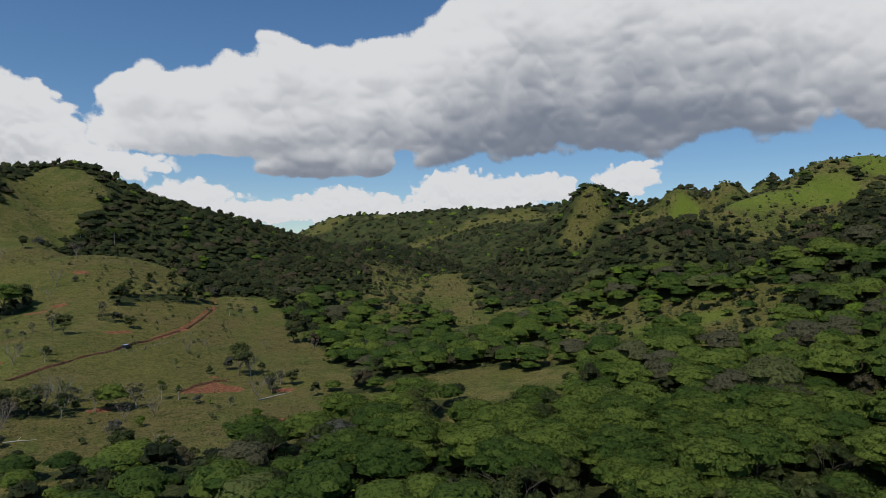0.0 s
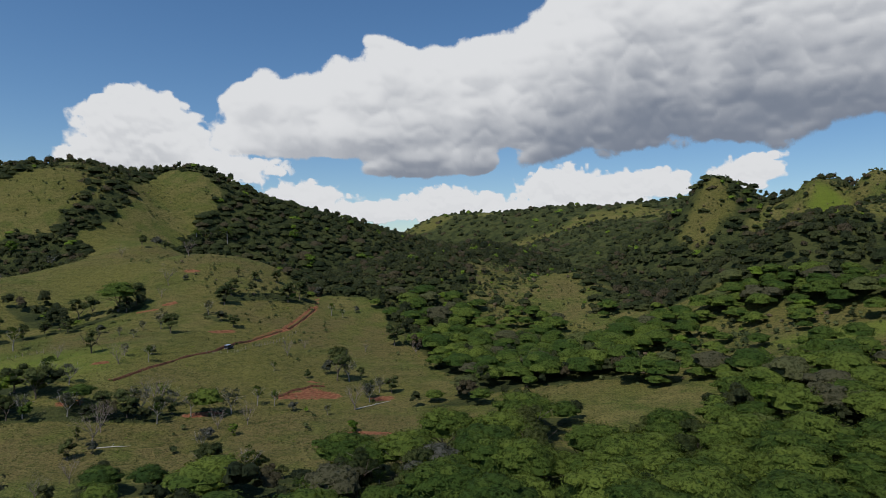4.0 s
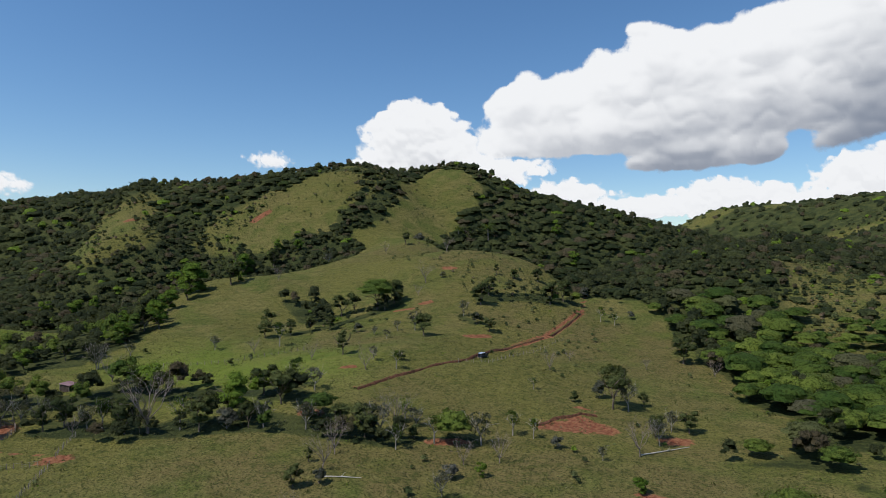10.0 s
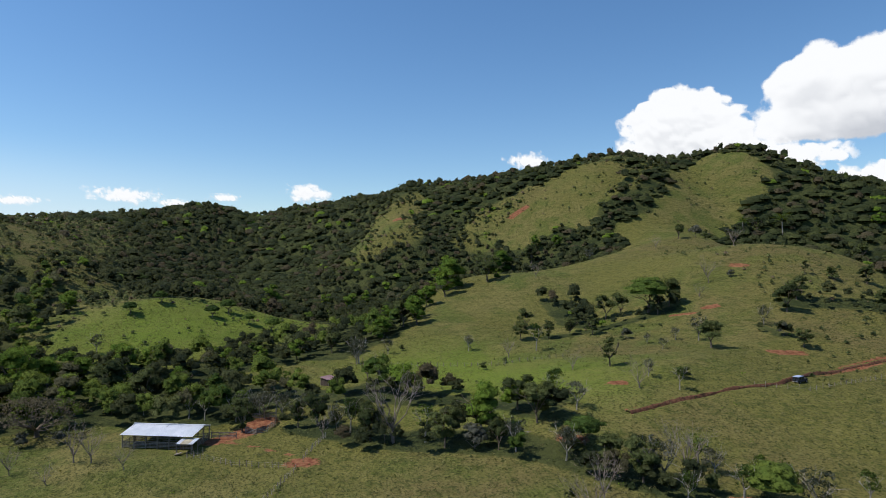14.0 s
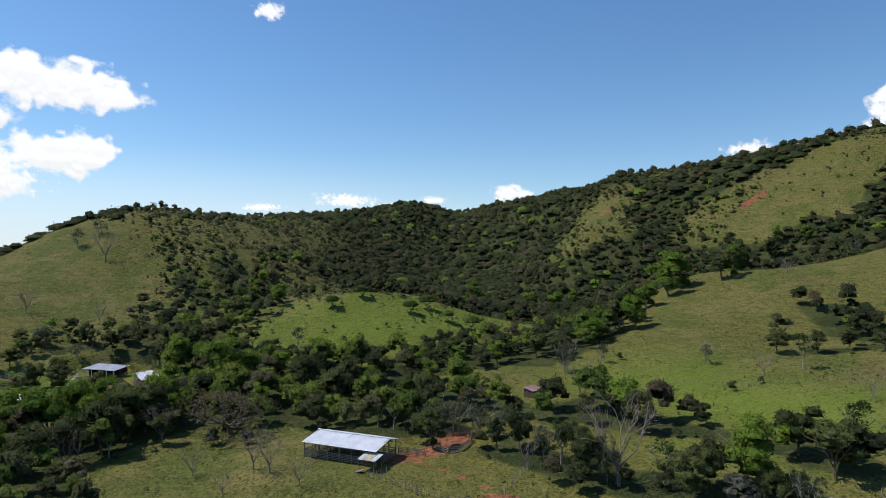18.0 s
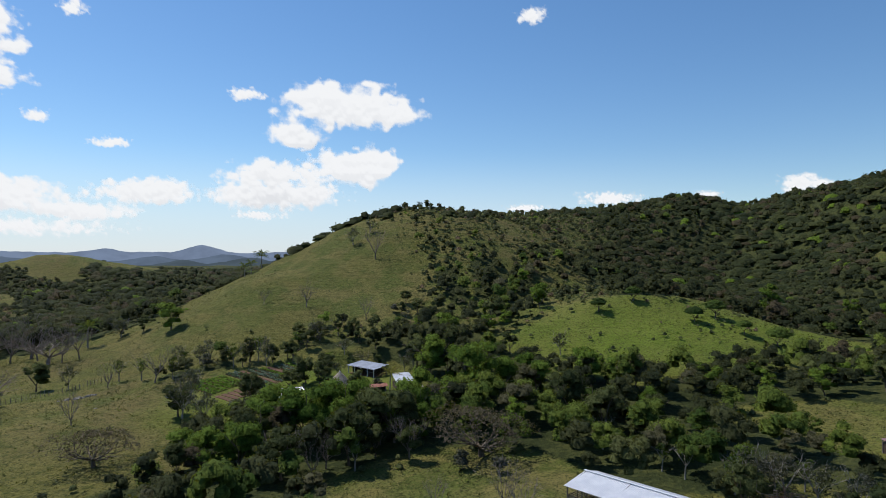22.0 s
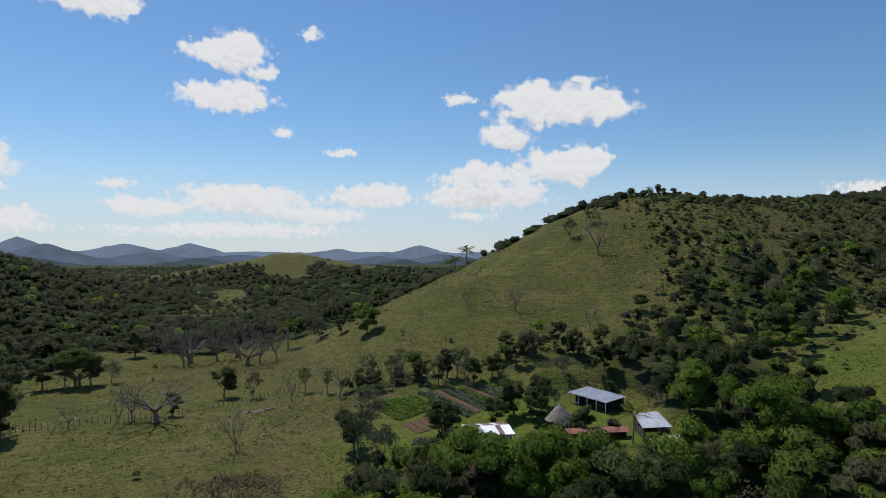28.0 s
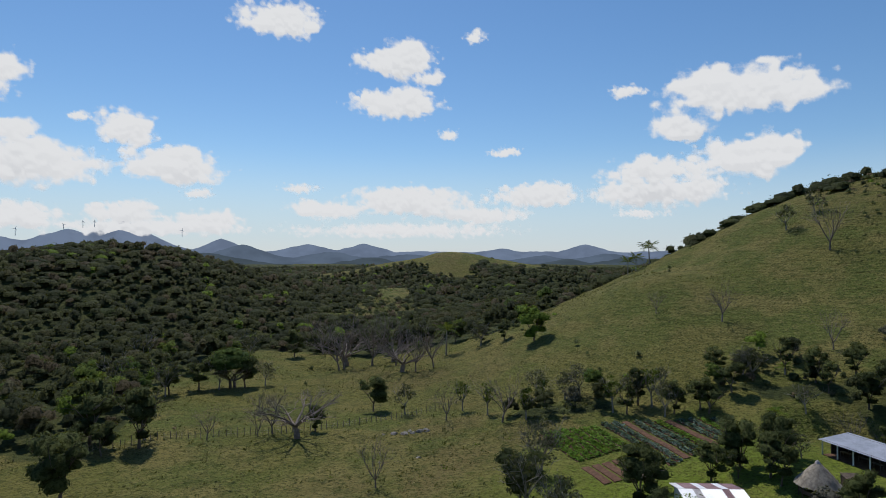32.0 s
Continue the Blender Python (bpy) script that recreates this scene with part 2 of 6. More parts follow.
def height(x, y):
    """The land's height at places x, y (arrays)."""
    x, y = np.asarray(x, float), np.asarray(y, float)
    acc = np.ones_like(x)
    for x0, y0, h0, x1, y1, h1, w in CRESTS:
        s, d = to_segment(x, y, x0, y0, x1, y1)
        acc = acc + np.exp(np.clip((h0 + (h1 - h0) * s) * np.exp(-((d / w) ** 2)) / SOFT, -5, 60)) - 1
    z = BASE + SOFT * np.log(np.maximum(acc, 0.05))
    far = np.clip((np.hypot(x + 150, y - 150) - 60) / 300, 0.25, 1)
    z = z + (fractal(x, y, 130, 15) - 0.5) * 15 * np.clip((np.hypot(x + 150, y - 150) - 380) / 300, 0, 1)
    z = z + (fractal(x, y, 55, 3) - 0.5) * 5.0 * far + (fractal(x, y, 9, 8, 2) - 0.5) * 0.7
    z = z - 0.5 * near_any(x, y, TRACK) - 0.5 * near_any(x, y, BARE[:2])
    for px, py, pr, pz in PADS:
        d = np.hypot(x - px, y - py)
        k = np.clip((pr * 1.6 - d) / (pr * 0.6), 0, 1)
        z = z + (pz - z) * k * k * (3 - 2 * k)
    return z


# levelled building ground: x, y, radius, height
PADS = [(-196, 109, 15, 0.0), (-284, 45, 11, 3.0), (-250, 35, 7, 2.0), (-264, 62, 7, 2.6)]


def ground(x, y):
    return float(height(np.array([x]), np.array([y]))[0])


# open land: x0, y0, x1, y1, radius
PASTURES = [
    (-225, 345, -115, 270, 58), (-300, 430, -225, 350, 32), (-215, 215, -110, 235, 45), (-310, 290, -215, 210, 30),
    (-120, 318, -78, 235, 38), (-165, 135, -75, 185, 36), (-202, 82, -150, 112, 21), (-240, 155, -212, 182, 16),
    (-392, 392, -388, 442, 25), (-362, 414, -380, 448, 15), (-312, 468, -330, 538, 28), (-478, 318, -510, 342, 15), (-300, 120, -330, 185, 30),
    (-275, 300, -262, 390, 38), (-330, -20, -400, -20, 45), (-345, 26, -400, 0, 30), (-300, -70, -215, -30, 50), (-300, -125, -225, -75, 25),
]
CLEARINGS = [
    (-208, -60, -214, 0, 27), (-278, 38, -262, 22, 26), (-690, -400, -735, -440, 28), (-640, -530, -745, -452, 38), (-745, -452, -800, -380, 32), (-335, 96, -398, 82, 7), (-398, 82, -462, 84, 7), (-2, 392, 12, 288, 10), (-52, 424, -10, 402, 7),
    (2, 212, 26, 196, 17), (12, 182, 30, 180, 12), (32, 314, 62, 308, 9), (72, 242, 98, 236, 9), (250, 362, 262, 386, 24),
    (-155, 468, -140, 472, 14), (-520, -310, -470, -262, 13), (212, 338, 165, 346, 10), (206, 565, 228, 590, 14), (-272, 6, -284, 20, 15), (-45, 160, -30, 190, 12),
]
# open land dotted with bushes
SPOTTED = [(-225, 352, -140, 332, 26), (-140, 300, -100, 262, 20), (-405, 48, -440, 66, 34), (-352, 58, -395, 84, 22), (-392, 392, -388, 442, 28), (-312, 468, -330, 538, 30), (-478, 318, -515, 345, 26), (-4, 398, 12, 292, 22), (-62, 428, -8, 402, 18),
           (250, 360, 262, 390, 46), (-520, -310, -460, -250, 40), (-640, -530, -745, -452, 34), (-745, -452, -800, -380, 30), (196, 555, 232, 600, 30), (112, 608, 150, 632, 24), (212, 338, 165, 346, 20), (-335, 96, -462, 84, 16), (-300, 120, -330, 185, 24)]
# scrub: open hillside with many bushes
SCRUBS = [(-470, 308, -522, 352, 26), (-420, 380, -375, 470, 26), (-330, -10, -420, 10, 62), (-400, 50, -470, 60, 60), (-470, 60, -560, 90, 60), (60, 250, 100, 235, 34), (-10, 330, -20, 440, 34), (124, 604, 146, 618, 12), (-450, -235, -400, -210, 24),
          (240, 350, 290, 420, 44), (-340, 95, -380, 110, 30), (200, 595, 300, 560, 34), (300, 500, 340, 600, 60), (170, 340, 240, 380, 34)]


def openness(x, y, where, edge=6.0):
    """1 in open land, 0 in the woods."""
    wob = (fractal(x, y, 30, 21) - 0.5) * 26
    best = np.full(np.shape(x), -1e3)
    for x0, y0, x1, y1, r in where:
        best = np.maximum(best, r - to_segment(x, y, x0, y0, x1, y1)[1])
    return np.clip((best + wob) / edge + 0.5, 0, 1)


# hedgerows: x0, y0, x1, y1, half width
HEDGES = [(-206, 131, -166, 149, 6), (-166, 149, -140, 168, 7), (-140, 168, -112, 178, 6), (-214, 243, -192, 284, 4), (-158, 305, -130, 335, 6), (-278, -14, -302, 24, 4), (-95, 136, -62, 145, 5),
          (-156, 282, -146, 278, 3), (-300, 24, -312, 44, 4), (-262, 66, -232, 60, 9), (-112, 178, -96, 190, 2)]
# woods that reach into the open land
WOODS = [(-208, -78, -238, -128, 11), (-224, 32, -234, 74, 9), (-346, 430, -364, 472, 3.5), (-240, 80, -262, 108, 14), (-420, 470, -370, 482, 5), (-388, 74, -352, 80, 9), (-392, 92, -334, 84, 7), (-372, 58, -352, 66, 6), (-464, 34, -453, 14, 6), (-453, 14, -441, -14, 5.5), (-441, -14, -416, -36, 4)]
# farmyards kept clear of woods
YARDS = [(-286, 45, -266, 42, 12), (-246, 33, -253, 38, 8), (-256, 47, -268, 63, 7), (-262, 10, -288, 18, 14), (-197, 104, -190, 118, 11), (-192, 126, -196, 132, 7), (-217, 159, -216, 158, 4), (-244, 46, -252, 48, 6)]


def hedge_near(x, y):
    best = np.zeros(np.shape(x))
    for x0, y0, x1, y1, r in HEDGES:
        best = np.maximum(best, np.clip((r * 1.2 - to_segment(x, y, x0, y0, x1, y1)[1]) / (r * 0.5), 0, 1))
    return best


def woods_near(x, y):
    best = np.zeros(np.shape(x))
    for x0, y0, x1, y1, r in WOODS:
        best = np.maximum(best, np.clip((r * 1.2 - to_segment(x, y, x0, y0, x1, y1)[1]) / (r * 0.5), 0, 1))
    return best


def in_yards(x, y):
    out = np.zeros(np.shape(x), bool)
    for x0, y0, x1, y1, r in YARDS:
        out |= to_segment(x, y, x0, y0, x1, y1)[1] < r
    return out


def cover(x, y):
    x, y = np.asarray(x, float), np.asarray(y, float)
    open_land = np.maximum(openness(x, y, PASTURES), openness(x, y, CLEARINGS))
    scrub = openness(x, y, SCRUBS, 20) * (1 - open_land)
    far_patch = np.clip((fractal(x, y, 170, 40) - 0.56) * 9, 0, 1) * np.clip((np.hypot(x, y) - 750) / 150, 0, 1)
    wood = np.clip(1 - open_land - 0.62 * scrub - 0.4 * far_patch, 0, 1)
    yard = in_yards(x, y)
    wood = np.where(yard, 0.0, np.maximum(np.maximum(wood, woods_near(x, y)), 0.95 * hedge_near(x, y)))
    return wood, np.where(yard, 1.0, open_land), np.where(yard, 0.0, scrub)


def mesh_from(name, verts, faces, material, attrs=None, smooth=False, normals=None):
    """A mesh from arrays; every face has as many corners as the rows of faces."""
    me = bpy.data.meshes.new(name)
    n, c = len(faces), faces.shape[1]
    me.vertices.add(len(verts))
    me.vertices.foreach_set("co", np.ascontiguousarray(verts, np.float32).ravel())
    me.loops.add(n * c)
    me.loops.foreach_set("vertex_index", np.ascontiguousarray(faces, np.int32).ravel())
    me.polygons.add(n)
    me.polygons.foreach_set("loop_start", np.arange(0, n * c, c, dtype=np.int32))
    me.polygons.foreach_set("loop_total", np.full(n, c, np.int32))
    me.polygons.foreach_set("use_smooth", np.full(n, smooth))
    for key, values in (attrs or {}).items():
        a = me.attributes.new(key, "FLOAT", "POINT")
        a.data.foreach_set("value", np.ascontiguousarray(values, np.float32))
    if normals is not None:
        a = me.attributes.new("custom_normal", "FLOAT_VECTOR", "POINT")
        a.data.foreach_set("vector", np.ascontiguousarray(normals, np.float32).ravel())
    me.materials.append(material)
    me.update(calc_edges=True)
    return me


def axis(*stops):
    """Grid lines: fine in the middle, coarser outwards, to the horizon."""
    lines = np.concatenate([np.arange(a, b, step) for a, b, step in stops])
    grow = np.cumsum(4.0 * 1.14 ** np.arange(1, 60))
    grow = grow[grow < 4200]
    return np.concatenate([(lines[0] - grow)[::-1], lines, lines[-1] + grow])


def build_ground():
    gx = axis((-1150, -580, 24.0), (-580, -312, 4.0), (-312, -40, 2.4), (-40, 300, 4.0), (300, 700, 20.0))
    gy = axis((-900, -330, 24.0), (-330, -112, 4.0), (-112, 336, 2.4), (336, 640, 4.0), (640, 1900, 24.0))
    X, Y = np.meshgrid(gx, gy)
    x, y = X.ravel(), Y.ravel()
    wood, open_land, scrub = cover(x, y)
    z = height(x, y)
    lush = near_any(x, y, LUSH) * open_land
    dry = np.clip((fractal(x, y, 60, 70) - 0.5) * 5, 0, 1) * (1 - wood)
    soil = np.maximum(near_any(x, y, TRACK), near_any(x, y, BARE))
    nx, ny = len(gx), len(gy)
    i = (np.arange(ny - 1)[:, None] * nx + np.arange(nx - 1)).ravel()
    faces = np.stack([i, i + 1, i + nx + 1, i + nx], 1)
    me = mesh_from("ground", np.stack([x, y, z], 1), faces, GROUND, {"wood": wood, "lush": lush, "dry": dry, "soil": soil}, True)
    return tagged(new("ground", me), "rolling green and straw-coloured pasture hills with bare red earth", "ground", kind="structure")


LUSH = [(-276, 46, -262, 50, 11), (-258, 40, -264, 52, 8), (-215, 190, -170, 195, 22), (-296, 120, -335, 190, 34), (-252, 20, -270, 32, 15), (200, 330, 150, 300, 30), (110, 240, 150, 200, 40), (240, 350, 200, 380, 30), (212, 338, 165, 346, 14), (196, 555, 232, 600, 26), (112, 608, 150, 632, 16)]
build_ground()


# ---- trees ----
rng = np.random.default_rng(5)


def leaf_cards(centres, normals, size, spread, seed, corners=4):
    """Small leaf clumps as lozenges, facing roughly along normals."""
    g = np.random.default_rng(seed)
    n = len(centres)
    nn = normals + g.normal(0, spread, (n, 3))
    nn /= np.linalg.norm(nn, axis=1)[:, None] + 1e-9
    u = np.cross(nn, g.normal(0, 1, (n, 3)))
    u /= np.linalg.norm(u, axis=1)[:, None] + 1e-9
    v = np.cross(nn, u)
    s = size * g.uniform(0.55, 1.25, (n, 1))
    if corners == 4:
        quad = np.stack([centres - u * s, centres - v * s * 0.6 - nn * s * 0.12, centres + u * s, centres + v * s * 0.6 - nn * s * 0.12], 1)
    else:
        quad = np.stack([centres - u * s, centres + u * s * 0.8 + v * s * 0.3, centres + v * s * 0.9], 1)
    return quad.reshape(-1, 3), np.arange(n * corners).reshape(n, corners)


def lumps_crown(lumps, count, size, seed, spread=0.5, corners=4, lower=0.25):
    """Leaf clumps over a group of lumps (x, y, z, radius, flatness), more on top than below."""
    g = np.random.default_rng(seed)
    lumps = np.asarray(lumps, float)
    area = lumps[:, 3] ** 2
    pick = g.choice(len(lumps), count, p=area / area.sum())
    d = g.normal(0, 1, (count, 3))
    d /= np.linalg.norm(d, axis=1)[:, None]
    flip = (d[:, 2] < 0) & (g.random(count) > lower)
    d[flip, 2] *= -1
    L = lumps[pick]
    r = L[:, 3:4] * g.uniform(0.72, 1.06, (count, 1))
    c = L[:, :3] + d * r * np.stack([np.ones(count), np.ones(count), L[:, 4]], 1)
    nrm = d * np.stack([np.ones(count), np.ones(count), 1 / np.maximum(L[:, 4], 0.3)], 1)
    nrm /= np.linalg.norm(nrm, axis=1)[:, None]
    return leaf_cards(c, nrm, size, spread, seed + 1, corners)


def unit(v):
    return v / (np.linalg.norm(v, axis=-1, keepdims=True) + 1e-9)


def dome_lumps(radius, top, seed, pads, depth=0.5):
    """Leafy pads close together over a wide umbrella crown."""
    g = np.random.default_rng(seed)
    out = []
    for i in range(pads):
        q, a = math.sqrt((i + 0.4) / pads), 2.39996 * i + g.uniform(-0.3, 0.3)
        rim = 1 + 0.16 * math.sin(a * 3 + seed) + 0.08 * math.sin(a * 5 + seed * 2)
        r = radius * (2.1 / math.sqrt(pads)) * g.uniform(0.56, 0.78)
        out.append((math.cos(a) * q * radius * 0.86 * rim, math.sin(a) * q * radius * 0.86 * rim, top - r * 0.5 - depth * radius * q**2.3 + g.normal(0, 0.03) * radius, r, 0.4))
    return out + [(0, 0, top - 0.64 * radius, 1.02 * radius, 0.62)]


def clumpy(lumps, middle, cards, size, seed, n=7, rings=2, own=0.5, spread=0.5, lift=0.35):
    """A crown: a bumpy leafy body over each lump, small sprays over all of them; shaded as one rounded mass."""
    g = np.random.default_rng(seed)
    lumps = np.asarray(lumps, float)
    centre = np.array((0, 0, middle), float)
    V, Fc, count, at = [], [], [], 0
    small = n, rings
    wide = 1.6 * np.median(lumps[:, 3])
    for cx, cy, cz, r, flat in lumps:
        n, rings = (small[0] * 2 - 1, small[1] + 1) if r > wide else small
        rows = [np.array([[0, 0, 1.0]])]
        for j in range(1, rings + 1):
            e = 1.85 * j / rings
            a = 6.283185 * (np.arange(n) + 0.5 * (j % 2)) / n
            rows.append(np.stack([np.cos(a) * math.sin(e), np.sin(a) * math.sin(e), np.full(n, math.cos(e))], 1))
        d = np.concatenate(rows)
        V.append(d * (r * g.uniform(0.74, 0.92, (len(d), 1))) * (1, 1, flat) + (cx, cy, cz))
        i = np.arange(n)
        k = (i + 1) % n
        Fc.append(np.stack([0 * i, 1 + i, 1 + k], 1) + at)
        for j in range(rings - 1):
            a, b = 1 + j * n + i, 1 + j * n + k
            Fc += [np.stack([a, a + n, b + n], 1) + at, np.stack([a, b + n, b], 1) + at]
        at += len(d)
        count.append(len(d))
    V, Fc = np.concatenate(V), np.concatenate(Fc)
    home = np.repeat(lumps, count, 0)
    N = unit(unit((V - home[:, :3]) * (1, 1, 1.5)) * own + unit((V - centre) * (1, 1, 1.3)) * (1 - own) + (0, 0, lift))
    if not cards:
        return V, Fc, N
    pick = g.choice(len(lumps), cards, p=lumps[:, 3] ** 2 / (lumps[:, 3] ** 2).sum())
    d = unit(g.normal(0, 1, (cards, 3)))
    low = d[:, 2] < -0.2
    d[low, 2] *= -1
    L = lumps[pick]
    c = L[:, :3] + d * L[:, 3:4] * g.uniform(0.82, 1.08, (cards, 1)) * np.stack([np.ones(cards), np.ones(cards), L[:, 4]], 1)
    nc = unit(unit(d * (1, 1, 1.5)) * own + unit((c - centre) * (1, 1, 1.3)) * (1 - own) + (0, 0, lift) + g.normal(0, 0.2, (cards, 3)))
    cv, cf = leaf_cards(c, nc, size, spread, seed + 1, 3)
    return np.concatenate([V, cv]), np.concatenate([Fc, cf + len(V)]), np.concatenate([N, np.repeat(nc, 3, 0)])


def dome_crown(radius, top, count, size, seed, depth=0.42, corners=4):
    """A wide umbrella crown: a bumpy dome of leaf clumps, with a ragged rim."""
    g = np.random.default_rng(seed)
    a, q = g.uniform(0, 6.283, count), np.sqrt(g.random(count))
    rim = 1 + 0.16 * np.sin(a * 3 + seed) + 0.10 * np.sin(a * 5 + seed * 2) + 0.06 * np.sin(a * 9)
    x, y = np.cos(a) * q * radius * rim, np.sin(a) * q * radius * rim
    lump = fractal(x + seed * 31, y, radius * 0.42, seed, 2)
    z = top - depth * radius * q**2.6 + (lump - 0.6) * radius * 0.42 - np.abs(g.normal(0, 0.09, count)) * radius
    n = np.stack([np.cos(a) * q * 0.9, np.sin(a) * q * 0.9, np.full(count, 0.8)], 1)
    return leaf_cards(np.stack([x, y, z], 1), n, size, 0.5, seed + 1, corners)


def round_lumps(radius, top, seed, tall=1.0, count=18):
    """A rounded dense crown, or a tall narrow one."""
    g = np.random.default_rng(seed)
    out = []
    grow = (18 / count) ** 0.38
    for i in range(count):
        d = g.normal(0, 1, 3)
        d[2] = abs(d[2]) * (1 if i % 3 else -0.6)
        d /= np.linalg.norm(d)
        q = g.uniform(0.42, 0.95) / grow**0.5
        out.append((d[0] * q, d[1] * q, d[2] * q, g.uniform(0.3, 0.46) * grow, 0.85))
    out = np.array(out)
    across = (np.hypot(out[:, 0], out[:, 1]) + out[:, 3]).max()
    upper = (out[:, 2] + out[:, 3] * 0.85).max()
    out[:, :2] *= radius / across
    out[:, 3] *= radius / across
    out[:, 2] = top - radius * tall + out[:, 2] * radius * tall / upper
    return out


def ball_shell(radius, top, seed, tall=1.0, n=10, rings=6):
    """The closed leafy body of a rounded crown."""
    verts, faces = [], []
    for j in range(rings + 1):
        e = math.pi * (j / rings - 0.5)
        for i in range(n):
            a = 6.283185 * i / n
            x, y = math.cos(a) * math.cos(e), math.sin(a) * math.cos(e)
            k = radius * (0.42 + 1.0 * float(fractal(np.array([x * 1.3 + math.sin(e) * 0.7 + seed * 17.0]), np.array([y * 1.3 + math.sin(e) * 0.9]), 0.8, seed, 2)[0]))
            verts.append((x * k, y * k, top - radius * tall + math.sin(e) * k * tall))
    for j in range(rings):
        for i in range(n):
            a, b = j * n + i, j * n + (i + 1) % n
            faces += [(a, b, b + n), (a, b + n, a + n)]
    return np.array(verts, float), np.array(faces)


def tube(points, radii, sides=6):
    """A tapered limb along points."""
    pts = [Vector(p) for p in points]
    verts, faces = [], []
    for i, p in enumerate(pts):
        ahead = (pts[min(i + 1, len(pts) - 1)] - pts[max(i - 1, 0)]).normalized()
        u = ahead.orthogonal().normalized()
        v = ahead.cross(u)
        for k in range(sides):
            a = 6.283185 * k / sides
            verts.append(p + (u * math.cos(a) + v * math.sin(a)) * radii[i])
    for i in range(len(pts) - 1):
        for k in range(sides):
            j = (k + 1) % sides
            faces.append((i * sides + k, i * sides + j, (i + 1) * sides + j, (i + 1) * sides + k))
    return np.array(verts), np.array(faces)


def join(pieces):
    verts, faces, at = [], [], 0
    for v, f in pieces:
        verts.append(v)
        faces.append(np.asarray(f) + at)
        at += len(v)
    return np.concatenate(verts), np.concatenate(faces)


def limbs(height_, radius, spread, seed, depth=2, forks=4, low=0.35, droop=0.0):
    """A tapered trunk with forking limbs."""
    g = np.random.default_rng(seed)
    pieces = []
    bend = g.normal(0, height_ * 0.03, 2)
    split = height_ * low
    trunk = [(0, 0, -0.6), (bend[0] * 0.3, bend[1] * 0.3, split * 0.5), (bend[0], bend[1], split)]
    pieces.append(tube(trunk, (radius * 1.25, radius, radius * 0.8)))

    def grow(start, way, length, rad, level):
        mid = start + way * length * 0.5 + Vector(g.normal(0, length * 0.06, 3))
        end = start + way * length + Vector((0, 0, -droop * length))
        pieces.append(tube((start, mid, end), (rad, rad * 0.7, max(rad * 0.35, 0.018)), 5 if level > 1 else 3))
        if level:
            for _ in range(3):
                w = way + Vector(g.normal(0, 0.5, 3)) + Vector((0, 0, 0.15))
                w.z = max(w.z, 0.12)
                w.normalize()
                grow(start + (end - start) * g.uniform(0.55, 1.0), w, length * g.uniform(0.45, 0.7), rad * 0.45, level - 1)

    for i in range(forks):
        a = 6.283 * (i + g.uniform(-0.3, 0.3)) / forks
        way = Vector((math.cos(a) * spread, math.sin(a) * spread, 1 + g.uniform(-0.2, 0.3))).normalized()
        grow(Vector(trunk[-1]) - Vector((0, 0, g.uniform(0, split * 0.15))), way, (height_ - split) * g.uniform(0.6, 0.8), radius * 0.55, depth)
    return join(pieces)


def scatter(spots, protos, name, label, material, category="woodland"):
    """Many trees joined into one mesh; every tree has its own shade."""
    V, Fc, T, N, at = [], [], [], [], 0
    g = np.random.default_rng(len(spots) + 3)
    for x, y, z, s in spots:
        pv, pf, *pn = protos[g.integers(len(protos))]
        a = g.uniform(0, 6.283)
        c, q = math.cos(a), math.sin(a)
        v = np.empty_like(pv)
        v[:, 0], v[:, 1], v[:, 2] = (pv[:, 0] * c - pv[:, 1] * q) * s + x, (pv[:, 0] * q + pv[:, 1] * c) * s + y, pv[:, 2] * s * g.uniform(0.85, 1.2) + z
        V.append(v)
        Fc.append(pf + at)
        T.append(np.full(len(pv), g.random()))
        if pn:
            pn = pn[0]
            N.append(np.stack([pn[:, 0] * c - pn[:, 1] * q, pn[:, 0] * q + pn[:, 1] * c, pn[:, 2]], 1))
        at += len(pv)
    me = mesh_from(name, np.concatenate(V), np.concatenate(Fc), material, {"tint": np.concatenate(T)}, True, np.concatenate(N) if N else None)
    return tagged(new(name, me), label, category, kind="stuff")


def path_distance(x, y):
    best = np.full(np.shape(x), 1e9)
    for x0, y0, x1, y1 in ((0, 0, -20, 60), (-20, 60, -80, 97), (-80, 97, -165, 64)):
        best = np.minimum(best, to_segment(x, y, x0, y0, x1, y1)[1])
    return best


def jitter_grid(a, b, c, d, step, seed):
    g = np.random.default_rng(seed)
    X, Y = np.meshgrid(np.arange(a, b, step), np.arange(c, d, step))
    return (X + g.uniform(-0.5, 0.5, X.shape) * step).ravel(), (Y + g.uniform(-0.5, 0.5, Y.shape) * step).ravel(), g


def in_sight(x, y):
    """Whether the crown of a tree at x, y rises over the land as seen from the valley's air."""
    z = height(x, y) + 6
    seen = np.zeros(len(x), bool)
    for ex, ey, ez in ((0, 0, 45), (-20, 62, 44), (-60, 92, 40), (-105, 95, 38), (-165, 64, 35)):
        clear = np.ones(len(x), bool)
        for s in np.linspace(0.25, 0.97, 14):
            clear &= height(ex + (x - ex) * s, ey + (y - ey) * s) < ez + (z - ez) * s + 2
        seen |= clear
    return seen


VALLEY_TREES = []


